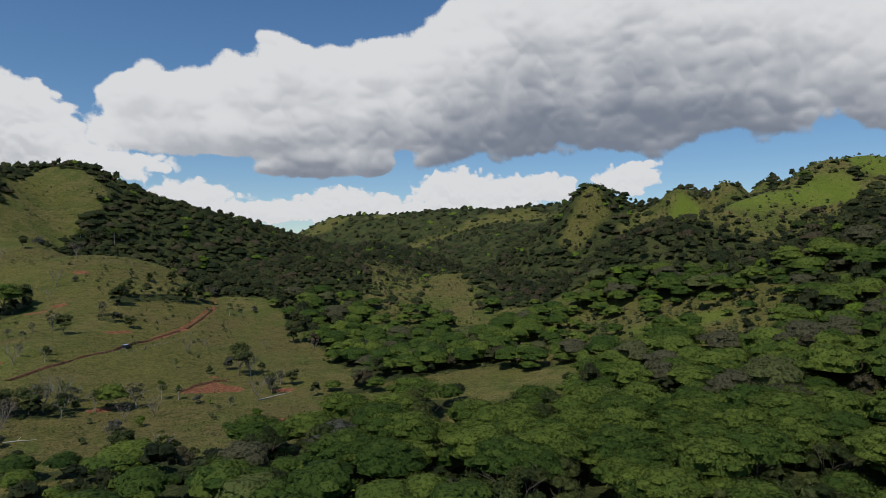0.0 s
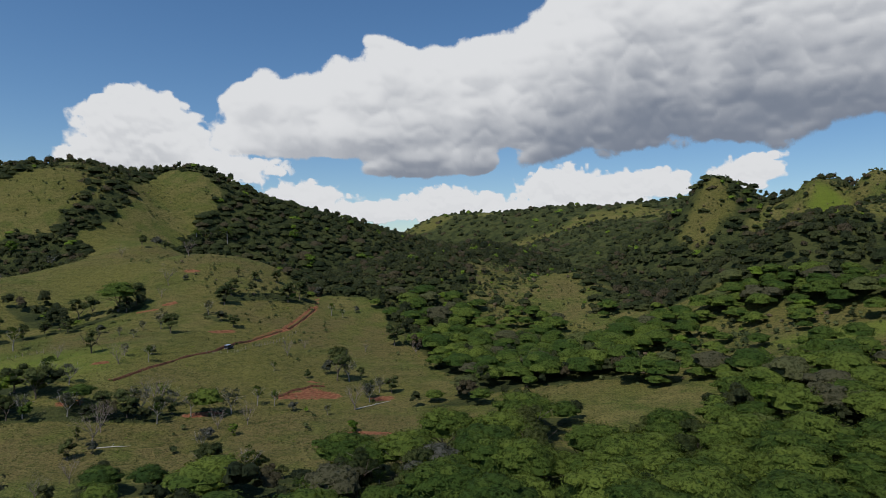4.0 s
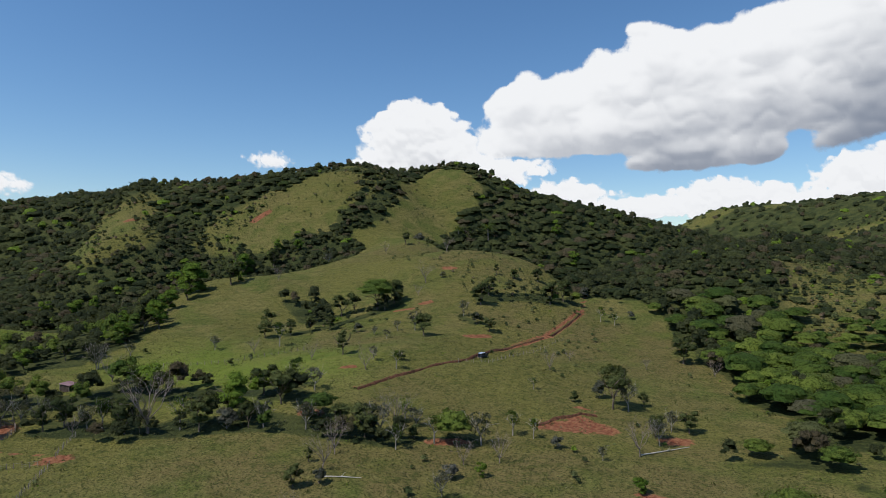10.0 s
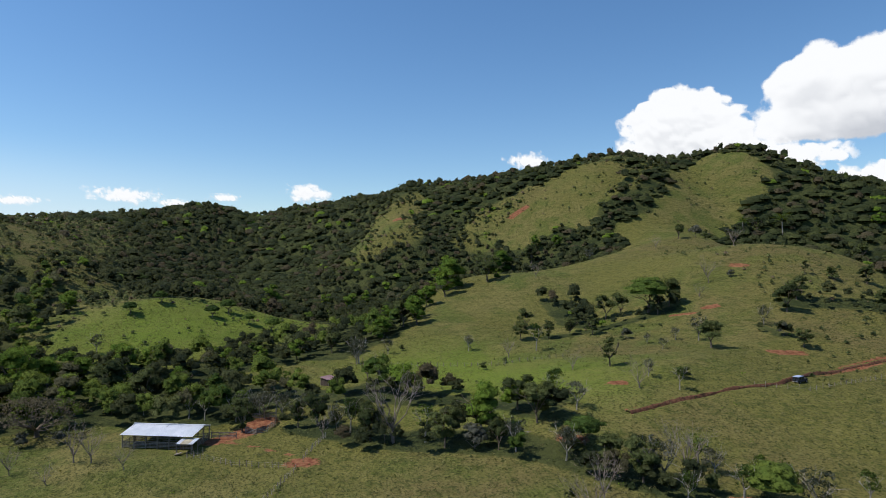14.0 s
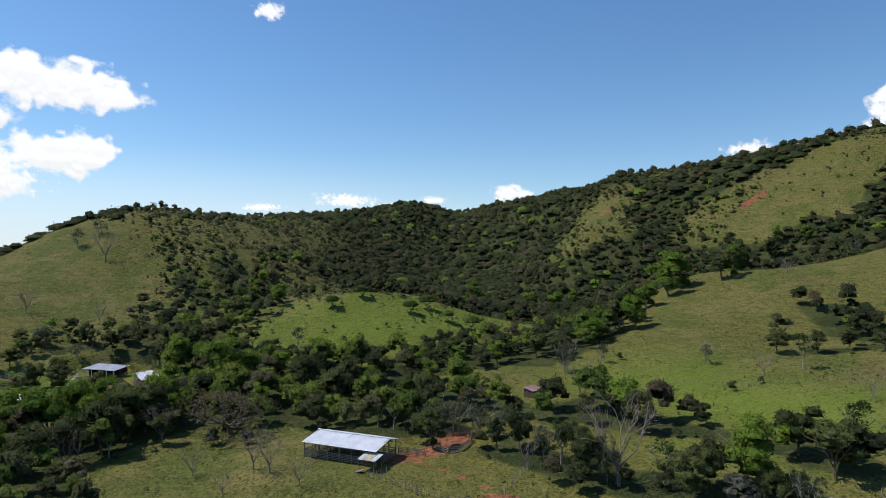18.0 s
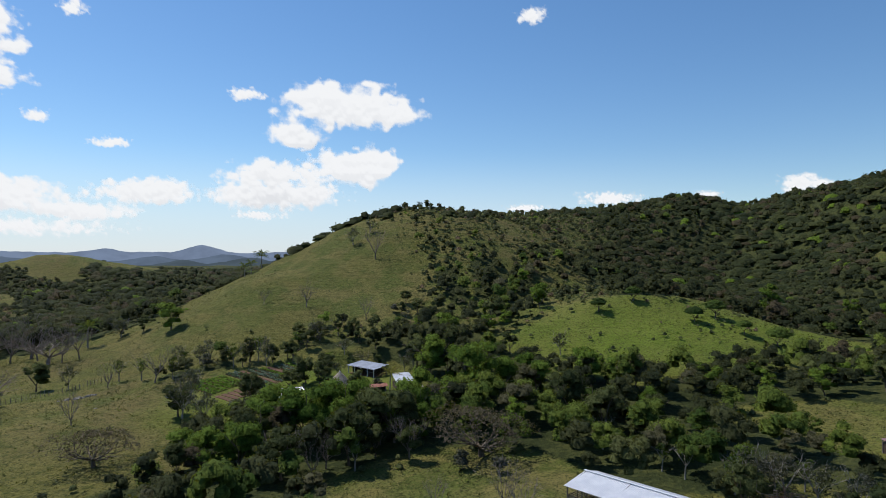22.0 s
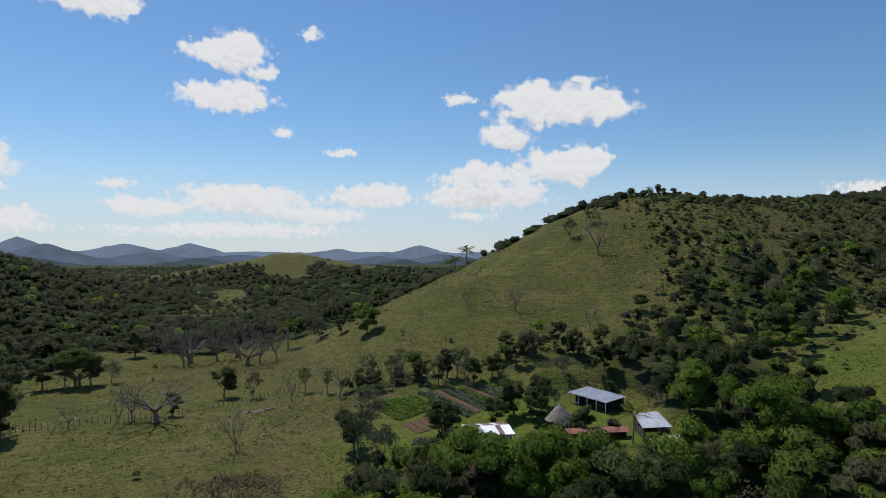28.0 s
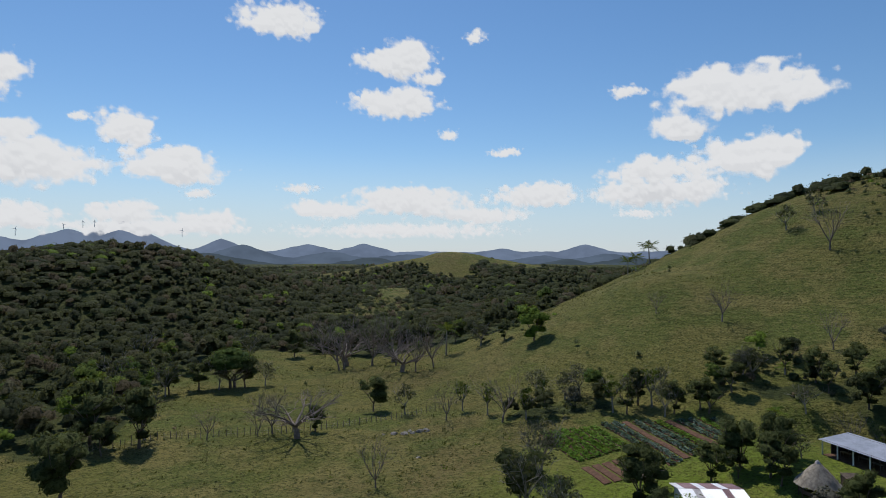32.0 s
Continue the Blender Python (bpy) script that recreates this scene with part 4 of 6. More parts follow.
def make_tree(kind, seed):
    """A tree of about ten metres, standing at the origin."""
    root = new(TREE_NAMES[kind])
    if kind in ("PALM", "COCONUT", "BANANA"):
        low = kind == "BANANA"
        stem = tube([(0, 0, -0.5), (0.15, 0.1, 3), (0.3, 0.1, 6.6 if not low else 3.5)], (0.3, 0.2, 0.16) if not low else (0.5, 0.4, 0.25))
        part("trunk", *stem, BARK_PALE, root, smooth=True)
        for i in range(15 if not low else 8):
            fv, ff = frond(4.6 if not low else 5.5, 0.35 + 0.5 * ((i * 7) % 10) / 10, seed + i)
            if low:
                fv = fv * (0.9, 1.5, 1.2)
            ob = part("frond", fv, ff, LEAF_GOLD if kind == "COCONUT" else LEAF_BROAD if not low else LEAF_LIME, root)
            ob.matrix_local = pose(0.3, 0.1, 6.5 if not low else 3.4, 0, -18 * ((i * 3) % 4) + 12, i * 360 / 15 * (1 if not low else 1.9))
        return root
    if kind == "BARE":
        v, f = limbs(10, 0.2, 0.62, seed, 3, 6 + seed % 3, 0.16 + 0.05 * (seed % 3))
        part("trunk", v, f, TWIG, root)
    elif kind == "RAIN_BARE":
        v, f = limbs(9.0, 0.45, 1.5, seed, 4, 8, 0.26)
        part("trunk", v * (1.25, 1.25, 1), f, TWIG, root)
    elif kind == "RAIN":
        v, f = limbs(8.6, 0.45, 2.0, seed, 2, 9, 0.22)
        part("trunk", v * (1.3, 1.3, 0.95), f, BARK, root)
        part("crown", *dome_crown(10.5, 9.8, 2300, 0.42, seed, 0.32, 3), LEAF_BROWN, root)
    elif kind in ("UMBRELLA", "GREY_CROWN", "DOME"):
        v, f = limbs(8.0, 0.34, 1.3, seed, 1, 5, 0.3)
        part("trunk", v, f, BARK, root)
        leafy_crown(dome_lumps(5.8, 9.7, seed, 18, 0.5), 4.0, 1500, 0.27, seed, LEAF_GREY if kind == "GREY_CROWN" else LEAF_DOME if kind == "DOME" else LEAF_BROAD, root)
    elif kind == "BUSH":
        v, f = limbs(6, 0.2, 1.2, seed, 1, 4, 0.1)
        part("stem", v, f, TWIG, root)
        leafy_crown(round_lumps(5.6, 9.5, seed, 0.8, 10), 3.0, 320, 0.75, seed, LEAF_GREY if seed % 3 else LEAF_DARK, root)
    elif kind in ("DUSTY", "OPEN"):
        r, tall, n, size, mat, low = {"DUSTY": (4.0, 1.05, 560, 0.36, LEAF_GREY, 0.3), "OPEN": (3.2, 1.15, 420, 0.36, LEAF_BROAD, 0.42)}[kind]
        v, f = limbs(9.0, 0.22, 0.7, seed, 2, 5, low)
        part("trunk", v, f, BARK_PALE, root)
        part("crown", *lumps_crown(round_lumps(r, 9.8, seed, tall), n, size * 1.15, seed, 0.6, 3), mat, root)
    else:
        r, tall, n, size, mat, low = {"ROUND": (4.3, 1.0, 1300, 0.30, LEAF_DARK, 0.25), "BRIGHT": (4.6, 1.0, 2200, 0.27, LEAF_LIME, 0.22), "TALL": (2.6, 1.75, 700, 0.36, LEAF_DARK, 0.3),
                                      "DEEP": (4.8, 0.9, 1300, 0.30, LEAF_DEEP, 0.25)}[kind]
        v, f = limbs(9.0, 0.22, 0.7, seed, 1, 5, low)
        part("trunk", v, f, BARK, root)
        leafy_crown(round_lumps(r, 9.8, seed, tall, 16), 9.8 - r * tall * 1.2, n, size, seed, mat, root)
    return root


TREE_NAMES = {"BARE": "bare_tree", "DUSTY": "tree", "UMBRELLA": "umbrella_tree", "BUSH": "bush", "ROUND": "tree", "BRIGHT": "tree", "OPEN": "tree", "TALL": "tree",
              "PALM": "palm_tree", "RAIN": "rain_tree", "RAIN_BARE": "bare_tree", "COCONUT": "coconut_palm", "BANANA": "banana_plant", "GREY_CROWN": "umbrella_tree", "DOME": "umbrella_tree", "DEEP": "tree"}
TREE_LABELS = {
    "BARE": "leafless grey-brown tree with fine twigs standing in pasture", "DUSTY": "thin dusty grey-green tree with a pale trunk", "UMBRELLA": "wide flat-topped green tree with a domed crown",
    "BUSH": "low dusty green bush growing on pasture", "ROUND": "dense dark green tree with a rounded crown", "BRIGHT": "large bright green leafy tree beside the farm",
    "OPEN": "slender green tree with an open leafy crown", "TALL": "tall narrow dark green tree", "PALM": "green feathered palm with a slender trunk", "RAIN": "very wide rain tree with thin brown leaves and pale limbs",
    "RAIN_BARE": "very wide leafless tree standing beside a fence", "COCONUT": "coconut palm with yellow-green fronds beside a shed", "BANANA": "banana plant with broad green leaves", "GREY_CROWN": "wide domed tree with pale grey-green leaves",
    "DOME": "broad umbrella tree with a dense green crown in the valley woods", "DEEP": "rounded dark green tree among the valley woods",
}
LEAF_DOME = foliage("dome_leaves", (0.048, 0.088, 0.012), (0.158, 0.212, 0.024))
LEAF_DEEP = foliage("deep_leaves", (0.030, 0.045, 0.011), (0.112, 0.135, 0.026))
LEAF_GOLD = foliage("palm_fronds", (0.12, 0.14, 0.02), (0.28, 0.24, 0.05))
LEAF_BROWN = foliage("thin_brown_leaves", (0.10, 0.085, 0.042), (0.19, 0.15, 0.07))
BARE_1 = [(-335, -10, 5.5), (-331, 348, 6.9), (-327, 34, 7.4), (-310, -71, 11.4), (-305, -74, 11.7), (-302, -105, 17.2), (-292, 43, 5.2), (-272, -16, 9.0), (-271, 289, 6.7), (-270, -30, 7.9), (-252, 6, 7.8), (-251, 353, 6.2), (-240, -52, 7.7), (-237, -53, 6.3), (-234, -13, 6.7), (-229, -59, 5.8), (-214, 57, 6.6), (-212, 169, 9.1), (-204, 346, 7.4), (-203, 216, 5.3), (-197, 81, 4.7), (-194, 179, 5.7), (-193, 92, 7.2), (-192, 309, 8.8), (-190, 95, 6.0), (-187, 87, 4.2), (-187, 296, 4.7), (-182, 100, 4.3), (-177, 140, 4.8), (-167, 209, 5.6)]
BARE_2 = [(-164, 149, 5.6), (-163, 150, 4.9), (-162, 150, 13.3), (-142, 206, 6.8), (-116, 165, 6.8), (-113, 158, 7.0), (-113, 183, 8.8), (-104, 270, 3.9), (-103, 251, 5.8), (-102, 129, 4.6), (-102, 138, 4.9), (-91, 178, 5.9), (-85, 183, 5.4), (-80, 278, 3.7), (-61, 204, 7.2), (-59, 282, 5.3)]
DUSTY_1 = [(-323, 380, 8.9), (-307, 23, 7.2), (-297, 35, 5.5), (-287, 57, 5.8), (-280, 38, 4.4), (-270, -43, 7.6), (-269, -101, 7.6), (-256, -104, 8.7), (-242, -107, 9.8), (-238, 190, 6.4), (-236, 177, 9.1), (-227, 110, 6.6), (-221, -70, 11.2), (-220, 212, 6.1), (-212, 52, 8.3), (-204, 134, 5.9), (-203, 130, 8.1), (-200, 134, 7.5), (-198, 138, 6.8), (-195, 142, 6.1), (-178, 144, 7.2), (-174, 249, 4.0), (-170, 258, 4.5), (-165, 245, 3.8), (-163, 260, 8.4), (-155, 283, 7.0), (-145, 213, 4.9), (-144, 187, 7.1), (-139, 165, 7.5), (-130, 170, 6.8)]
DUSTY_2 = [(-114, 178, 8.6), (-110, 187, 5.5), (-93, 189, 8.3), (-86, 162, 5.7), (-72, 232, 8.8), (-67, 197, 3.6), (-59, 213, 7.0), (-59, 224, 5.7)]
UMBRELLA_1 = [(-329, 131, 5.5), (-326, 158, 6.5), (-317, 149, 5.5), (-306, 171, 6.5), (-318, 118, 5.0), (-312, 163, 5.0), (-260, -105, 12.4), (-218, 156, 6.7), (-198, 280, 14.2), (-132, 177, 6.4), (-92, 134, 6.5), (-83, 137, 5.9), (-74, 136, 5.8)]
BUSH_1 = [(-335, 43, 3.9), (-308, 361, 9.5), (-284, -6, 5.0), (-255, 392, 7.5), (-238, 196, 2.6), (-216, 83, 3.9), (-214, 90, 3.2), (-194, 199, 2.9), (-187, 316, 3.3), (-185, 252, 4.1), (-158, 336, 6.0), (-146, 160, 5.5), (-146, 278, 4.9), (-139, 220, 3.6), (-130, 353, 6.0), (-109, 153, 3.3), (-107, 182, 3.9), (-102, 334, 3.9), (-90, 171, 3.4), (-87, 230, 3.4), (-82, 238, 5.5), (-78, 198, 3.1)]
ROUND_1 = [(-545, -186, 13.2), (-335, -72, 8.3), (-334, 46, 5.4), (-300, 21, 7.0), (-291, 18, 7.4), (-288, 14, 7.0), (-269, -53, 9.6), (-268, 32, 4.9), (-268, 38, 7.2), (-265, 29, 6.7), (-263, -102, 9.7), (-258, 381, 9.2), (-256, 53, 4.0), (-255, 46, 4.6), (-252, -108, 10.0), (-248, -48, 6.2), (-245, 33, 4.6), (-233, 103, 7.5), (-230, 247, 8.8), (-229, 117, 6.0), (-221, 65, 7.1), (-221, 510, 11.5), (-220, 72, 7.8), (-219, 235, 8.3), (-213, 243, 7.2), (-211, -65, 7.0), (-211, 271, 10.8), (-210, 47, 6.9), (-209, -70, 6.9), (-209, 250, 6.8)]
ROUND_2 = [(-207, 275, 10.3), (-202, 254, 7.2), (-195, 127, 9.1), (-194, 287, 11.7), (-193, 279, 9.6), (-185, 142, 8.8), (-172, 149, 5.8), (-167, 147, 9.1), (-158, 309, 9.7), (-155, 179, 9.4), (-155, 297, 10.3), (-155, 376, 8.5), (-154, 253, 9.5), (-151, 156, 9.6), (-151, 346, 7.8), (-146, 177, 9.8), (-142, 163, 6.9), (-138, 274, 6.5), (-134, 322, 11.3), (-132, 332, 10.8), (-122, 174, 8.0), (-116, 175, 9.2), (-112, 149, 4.9), (-76, 147, 8.2), (-76, 231, 13.4), (-71, 292, 11.1), (-70, 239, 4.5), (-61, 217, 6.3), (-59, 148, 3.5), (-55, 225, 6.4)]
OPEN_1 = [(-289, 9, 8.3), (-284, 3, 8.0), (-282, -12, 6.5), (-278, -32, 7.3), (-276, -23, 7.5), (-275, -12, 7.2), (-215, 119, 5.5), (-213, 63, 6.7), (-211, 122, 6.8), (-204, 128, 6.8), (-203, 138, 5.5), (-203, 228, 9.9), (-175, 146, 8.6), (-157, 155, 9.1), (-150, 186, 8.8), (-136, 213, 6.0), (-114, 188, 6.3), (-111, 322, 7.1), (-107, 175, 6.3), (-105, 322, 5.8), (-104, 191, 5.4), (-102, 183, 7.1), (-99, 230, 4.1), (-90, 199, 6.7), (-85, 200, 5.3), (-66, 147, 7.8)]
BRIGHT_1 = [(-324, -43, 11.6), (-276, 67, 13.1), (-275, 72, 10.3), (-262, 70, 14.3), (-261, 71, 5.2), (-254, 83, 9.8), (-252, 57, 4.4), (-249, 77, 9.5), (-245, 44, 4.6), (-234, 43, 9.8), (-232, 66, 10.1), (-229, 58, 10.8), (-226, 53, 11.6), (-204, 529, 11.1), (-150, 165, 12.2), (-85, 175, 3.4), (-55, 184, 3.5)]
TALL_1 = [(-306, 37, 7.1), (-295, 164, 5.5), (-290, 48, 5.7), (-289, 6, 8.7), (-286, 51, 7.0), (-284, 6, 7.5), (-276, 489, 12.8), (-266, 418, 8.0), (-187, 138, 7.6), (-167, 333, 6.1), (-160, 216, 9.0), (-118, 159, 3.6)]
PALM_1 = [(-326, -80, 12.9), (-282, 483, 12.8), (-264, 499, 16.0), (-239, -121, 8.1), (-51, 138, 4.8), (-46, 142, 5.3), (-42, 143, 5.1), (-36, 141, 5.2)]
RAIN_1 = [(-223, 86, 10.3)]
RAIN_BARE_1 = [(-242, -46, 11.5), (-307, -110, 13.0), (-303, -78, 11.5), (-262, -106, 9.0), (-318, -98, 11.0)]
COCONUT_1 = [(-260.0, 58.7, 8.2)]
BANANA_1 = [(-318, 47, 3.5), (-312, 28, 4.4), (-293, 19, 4.1), (-292, 31, 4.5), (-282, 15, 3.9), (-262, 61, 3.1)]
GREY_CROWN_1 = [(-25, 144, 10.0)]
BRIGHT_A = [(-458, 222, 14.2), (-416, 242, 9.5), (-400, 251, 10.3), (-396, 260, 10.3), (-396, 311, 10.0), (-371, 348, 16.2), (-368, 376, 11.1), (-354, 383, 10.3), (-342, 98, 9.1), (-334, 98, 9.5), (-333, 78, 6.4), (-313, 67, 8.8), (-312, 81, 6.2), (-309, 81, 7.2), (-303, 260, 18.1), (-293, 251, 15.0), (-290, 279, 11.0), (-289, 238, 11.1), (-285, 215, 9.2), (-276, 224, 11.8), (-273, 140, 5.8), (-273, 153, 6.4), (-272, 110, 9.1), (-270, 69, 16), (-268, 202, 8.7), (-267, 81, 12.7), (-267, 111, 10.4), (-266, 118, 8.9), (-266, 219, 11.8), (-264, 140, 8.1)]
BRIGHT_B = [(-263, 70, 16), (-263, 89, 10.4), (-262, 95, 11.1), (-262, 200, 9.5), (-260, 97, 10.1), (-260, 165, 8.1), (-259, 81, 16), (-248, 43, 4.6), (-246, 122, 8.1), (-243, 55, 4.6), (-240, 35, 4.6), (-238, 71, 14.8), (-233, 55, 14.7), (-229, 38, 13.0), (-229, 553, 10.6), (-227, 48, 14.2), (-211, 41, 10.5), (-208, 36, 9.8)]
ROUND_A = [(-359, 364, 14.2), (-348, -95, 8.4), (-342, 46, 6.4), (-336, 52, 6.8), (-331, -59, 7.3), (-326, 58, 7.0), (-323, 81, 11.2), (-321, 64, 8.0), (-316, 40, 7.2), (-310, 34, 7.8), (-310, 46, 6.7), (-308, 15, 6.7), (-304, -137, 11.4), (-291, 72, 10.5), (-290, 89, 7.7), (-290, 274, 15.0), (-287, 61, 10.4), (-279, -148, 10.7), (-274, 37, 6.7), (-274, 155, 8.7), (-273, 215, 9.1), (-272, 31, 8.5), (-269, 25, 9.0), (-269, 214, 12.5), (-267, 23, 7.4), (-265, 122, 7.8), (-262, 49, 7.4), (-261, 53, 5.1), (-259, 178, 8.2), (-257, 23, 8.3)]
ROUND_B = [(-253, 45, 4.6), (-251, 24, 9.9), (-246, 104, 12.3), (-245, 124, 7.3), (-244, -109, 10.0), (-235, 111, 11.7), (-229, 67, 12.2), (-228, 64, 13.9), (-220, 38, 11.1), (-218, -65, 13.5), (-216, 61, 12.6), (-212, -74, 14.7), (-207, 51, 10.7), (-204, 32, 8.1), (-198, -45, 12.6)]
DUSTY_A = [(-459, 30, 4.7), (-452, 37, 4.5), (-413, 13, 8.1), (-401, 7, 9.1), (-331, -69, 8.5), (-328, 49, 5.1), (-307, 21, 7.3), (-296, 8, 5.8), (-290, -8, 7.4), (-288, 104, 7.5), (-287, -140, 10.8), (-287, -10, 6.6), (-286, -17, 7.5), (-256, -155, 12.0), (-240, 12, 9.9), (-238, 19, 8.4), (-237, 178, 9.8), (-235, -121, 11.6)]
BARE_A = [(-383, 23, 12.3), (-334, 8, 8.7), (-318, -138, 13.2), (-312, -90, 14.6), (-310, -100, 14.9), (-299, -104, 12.4), (-220, 72, 7.7), (-209, 56, 7.3)]
PALM_A = [(-419, -49, 11.0), (-408, -50, 8.4), (-407, -53, 8.4)]
TALL_A = [(-312, 28, 8.7)]
BUSH_A = [(-266, 48, 3.0), (-265, 54, 3.3), (-262, 45, 3.9), (-261, 64, 3.9), (-245, 29, 4.6), (-241, 25, 5.6)]
BRIGHT_C = [(-229, 42, 12.0), (-230, 50, 12.3), (-231, 58, 11.6), (-232, 65, 9.8), (-212, 30, 8.5), (-216, 36, 8.6), (-261, 69, 17.2), (-233, 73, 8.7), (-273, 66, 12.1)]
ROUND_C = [(-253, 23, 6.4), (-243, 9, 9.3), (-267, 25, 6.5), (-270, 36, 7.8), (-279, 35, 7.5), (-290, 20, 6.6), (-310, 46, 6.1), (-302, 44, 7.5)]
DUSTY_C = [(-253, 6, 9.7), (-286, 13, 7.4), (-288, 5, 7.6), (-286, 60, 7.4)]
RAIN_C = [(-209, 12, 7.9)]
GROVES = {
    "BARE": BARE_1 + BARE_2 + BARE_A,
    "DUSTY": DUSTY_1 + DUSTY_2 + DUSTY_A + DUSTY_C,
    "UMBRELLA": UMBRELLA_1,
    "BUSH": BUSH_1 + BUSH_A,
    "ROUND": ROUND_1 + ROUND_2 + ROUND_A + ROUND_B + ROUND_C,
    "OPEN": OPEN_1,
    "BRIGHT": BRIGHT_1 + BRIGHT_A + BRIGHT_B + BRIGHT_C,
    "TALL": TALL_1 + TALL_A,
    "PALM": PALM_1 + PALM_A,
    "RAIN": RAIN_1 + RAIN_C,
    "RAIN_BARE": RAIN_BARE_1,
    "COCONUT": COCONUT_1,
    "BANANA": BANANA_1,
    "GREY_CROWN": GREY_CROWN_1,
    "DOME": [(x_, y_, 9.4 * s_) for x_, y_, s_, b_ in VALLEY_TREES if b_],
    "DEEP": [(x_, y_, 9.0 * s_) for x_, y_, s_, b_ in VALLEY_TREES if not b_],
}


# ground taken by buildings and beds: x0, y0, x1, y1, radius
FOOTPRINTS = [(-195, 104, -190, 114, 6.5), (-284, 42, -281, 51, 4.5), (-266.6, 43, -266.6, 44, 3.2), (-248, 34, -253, 40, 4), (-257, 49, -262, 57, 3.2), (-264, 61, -268, 63, 4.5), (-259, 64, -261, 67, 2.5),
              (-276, 8, -268, 22, 3), (-283, 16, -275, 27, 3), (-270, 4, -262, 14, 4), (-262, 14, -259, 17, 3), (-217, 158, -216, 160, 2)]


def plant_all():
    g = np.random.default_rng(17)
    for kind, spots in GROVES.items():
        protos, made = [], 0
        for x, y, h in spots:
            if kind != "COCONUT" and min(to_segment(x, y, *b[:4])[1] - b[4] for b in FOOTPRINTS) < 0.12 * h:
                continue
            v = made % (1 if kind in ("RAIN", "RAIN_BARE", "COCONUT", "GREY_CROWN", "BANANA") else 4 if kind in ("BARE", "ROUND", "DUSTY", "DEEP") else 6 if kind == "DOME" else 3)
            s = h / 10.0
            wide = s * g.uniform(0.9, 1.15)
            m = pose(x, y, ground(x, y) - 0.1, 0, 0, g.uniform(0, 360)) @ Matrix.Diagonal((wide, wide, s, 1))
            if made == v and v >= len(protos):
                t = make_tree(kind, 100 + 13 * v + len(kind))
                tagged(t, TREE_LABELS[kind], "bush" if kind == "BUSH" else "plant" if kind == "BANANA" else "tree", "")
                t.matrix_basis = m
                protos.append(t)
            else:
                copy_thing(protos[v], Matrix.Identity(4)).matrix_basis = m
            made += 1


plant_all()


# ---- farm ----
TIMBER = plain("weathered_timber", (0.16, 0.125, 0.10), (0.30, 0.26, 0.22), 2.5, stretch=(1, 1, 0.3))
DARK_TIMBER = plain("dark_timber", (0.06, 0.045, 0.035), (0.13, 0.10, 0.08), 2.5)
ZINC = plain("zinc_sheet", (0.62, 0.64, 0.68), (0.76, 0.77, 0.80), 0.5, 0.42, 0.15, 0.05, spec=0.5)
ZINC_BLUE = plain("blue_zinc_sheet", (0.34, 0.37, 0.43), (0.47, 0.50, 0.57), 0.6, 0.6, 0.1, 0.05, spec=0.3)
RUST = plain("rusty_sheet", (0.20, 0.07, 0.05), (0.33, 0.15, 0.11), 0.9, 0.75)
PURPLE = plain("faded_rust_sheet", (0.16, 0.09, 0.10), (0.26, 0.17, 0.18), 0.9, 0.7)
GREY_SHEET = plain("old_grey_sheet", (0.26, 0.24, 0.24), (0.44, 0.42, 0.42), 0.9, 0.7)
CREAM = plain("cream_sheet", (0.45, 0.38, 0.26), (0.58, 0.52, 0.38), 0.9, 0.7)
WHITE_PAINT = plain("white_plaster", (0.66, 0.65, 0.62), (0.80, 0.79, 0.77), 0.8, 0.9)
CONCRETE = plain("concrete", (0.30, 0.28, 0.26), (0.42, 0.40, 0.37), 1.0)
THATCH = plain("palm_thatch", (0.17, 0.145, 0.115), (0.34, 0.30, 0.245), 2.2, 0.95, bump=0.6, stretch=(1, 1, 0.2))
DARK = plain("dark_opening", (0.015, 0.015, 0.016), (0.03, 0.03, 0.03), 2.0)
# soil of the garden beds; also the hall floor's painted shade
TILLED_AND_SHADE = plain("tilled_soil_and_shade", (0.085, 0.045, 0.028), (0.155, 0.085, 0.055), 1.6, 0.95, bump=0.6)
ROCK = plain("grey_rock", (0.16, 0.14, 0.12), (0.30, 0.28, 0.25), 1.2, 0.95, bump=0.7)
PALE_WOOD = plain("bleached_wood", (0.38, 0.35, 0.31), (0.55, 0.52, 0.47), 1.5, stretch=(1, 1, 0.3))
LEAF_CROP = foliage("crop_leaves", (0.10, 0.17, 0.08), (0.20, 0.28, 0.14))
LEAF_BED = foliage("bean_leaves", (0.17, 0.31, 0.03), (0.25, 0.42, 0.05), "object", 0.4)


def box(cx, cy, cz, sx, sy, sz, bevel=0.0):
    """A box with chamfered upright edges, centred at c."""
    b = min(bevel or 0.08 * min(sx, sy), 0.45 * min(sx, sy))
    ring = [(-sx / 2 + b, -sy / 2), (sx / 2 - b, -sy / 2), (sx / 2, -sy / 2 + b), (sx / 2, sy / 2 - b), (sx / 2 - b, sy / 2), (-sx / 2 + b, sy / 2), (-sx / 2, sy / 2 - b), (-sx / 2, -sy / 2 + b)]
    verts = [(cx + x, cy + y, cz - sz / 2) for x, y in ring] + [(cx + x, cy + y, cz + sz / 2) for x, y in ring]
    faces = [(i, (i + 1) % 8, (i + 1) % 8 + 8, i + 8) for i in range(8)]
    for o in (0, 8):
        faces += [(o, o + 1, o + 2, o + 3), (o, o + 3, o + 4, o + 7), (o + 4, o + 5, o + 6, o + 7)]
    return np.array(verts, float), np.array(faces)


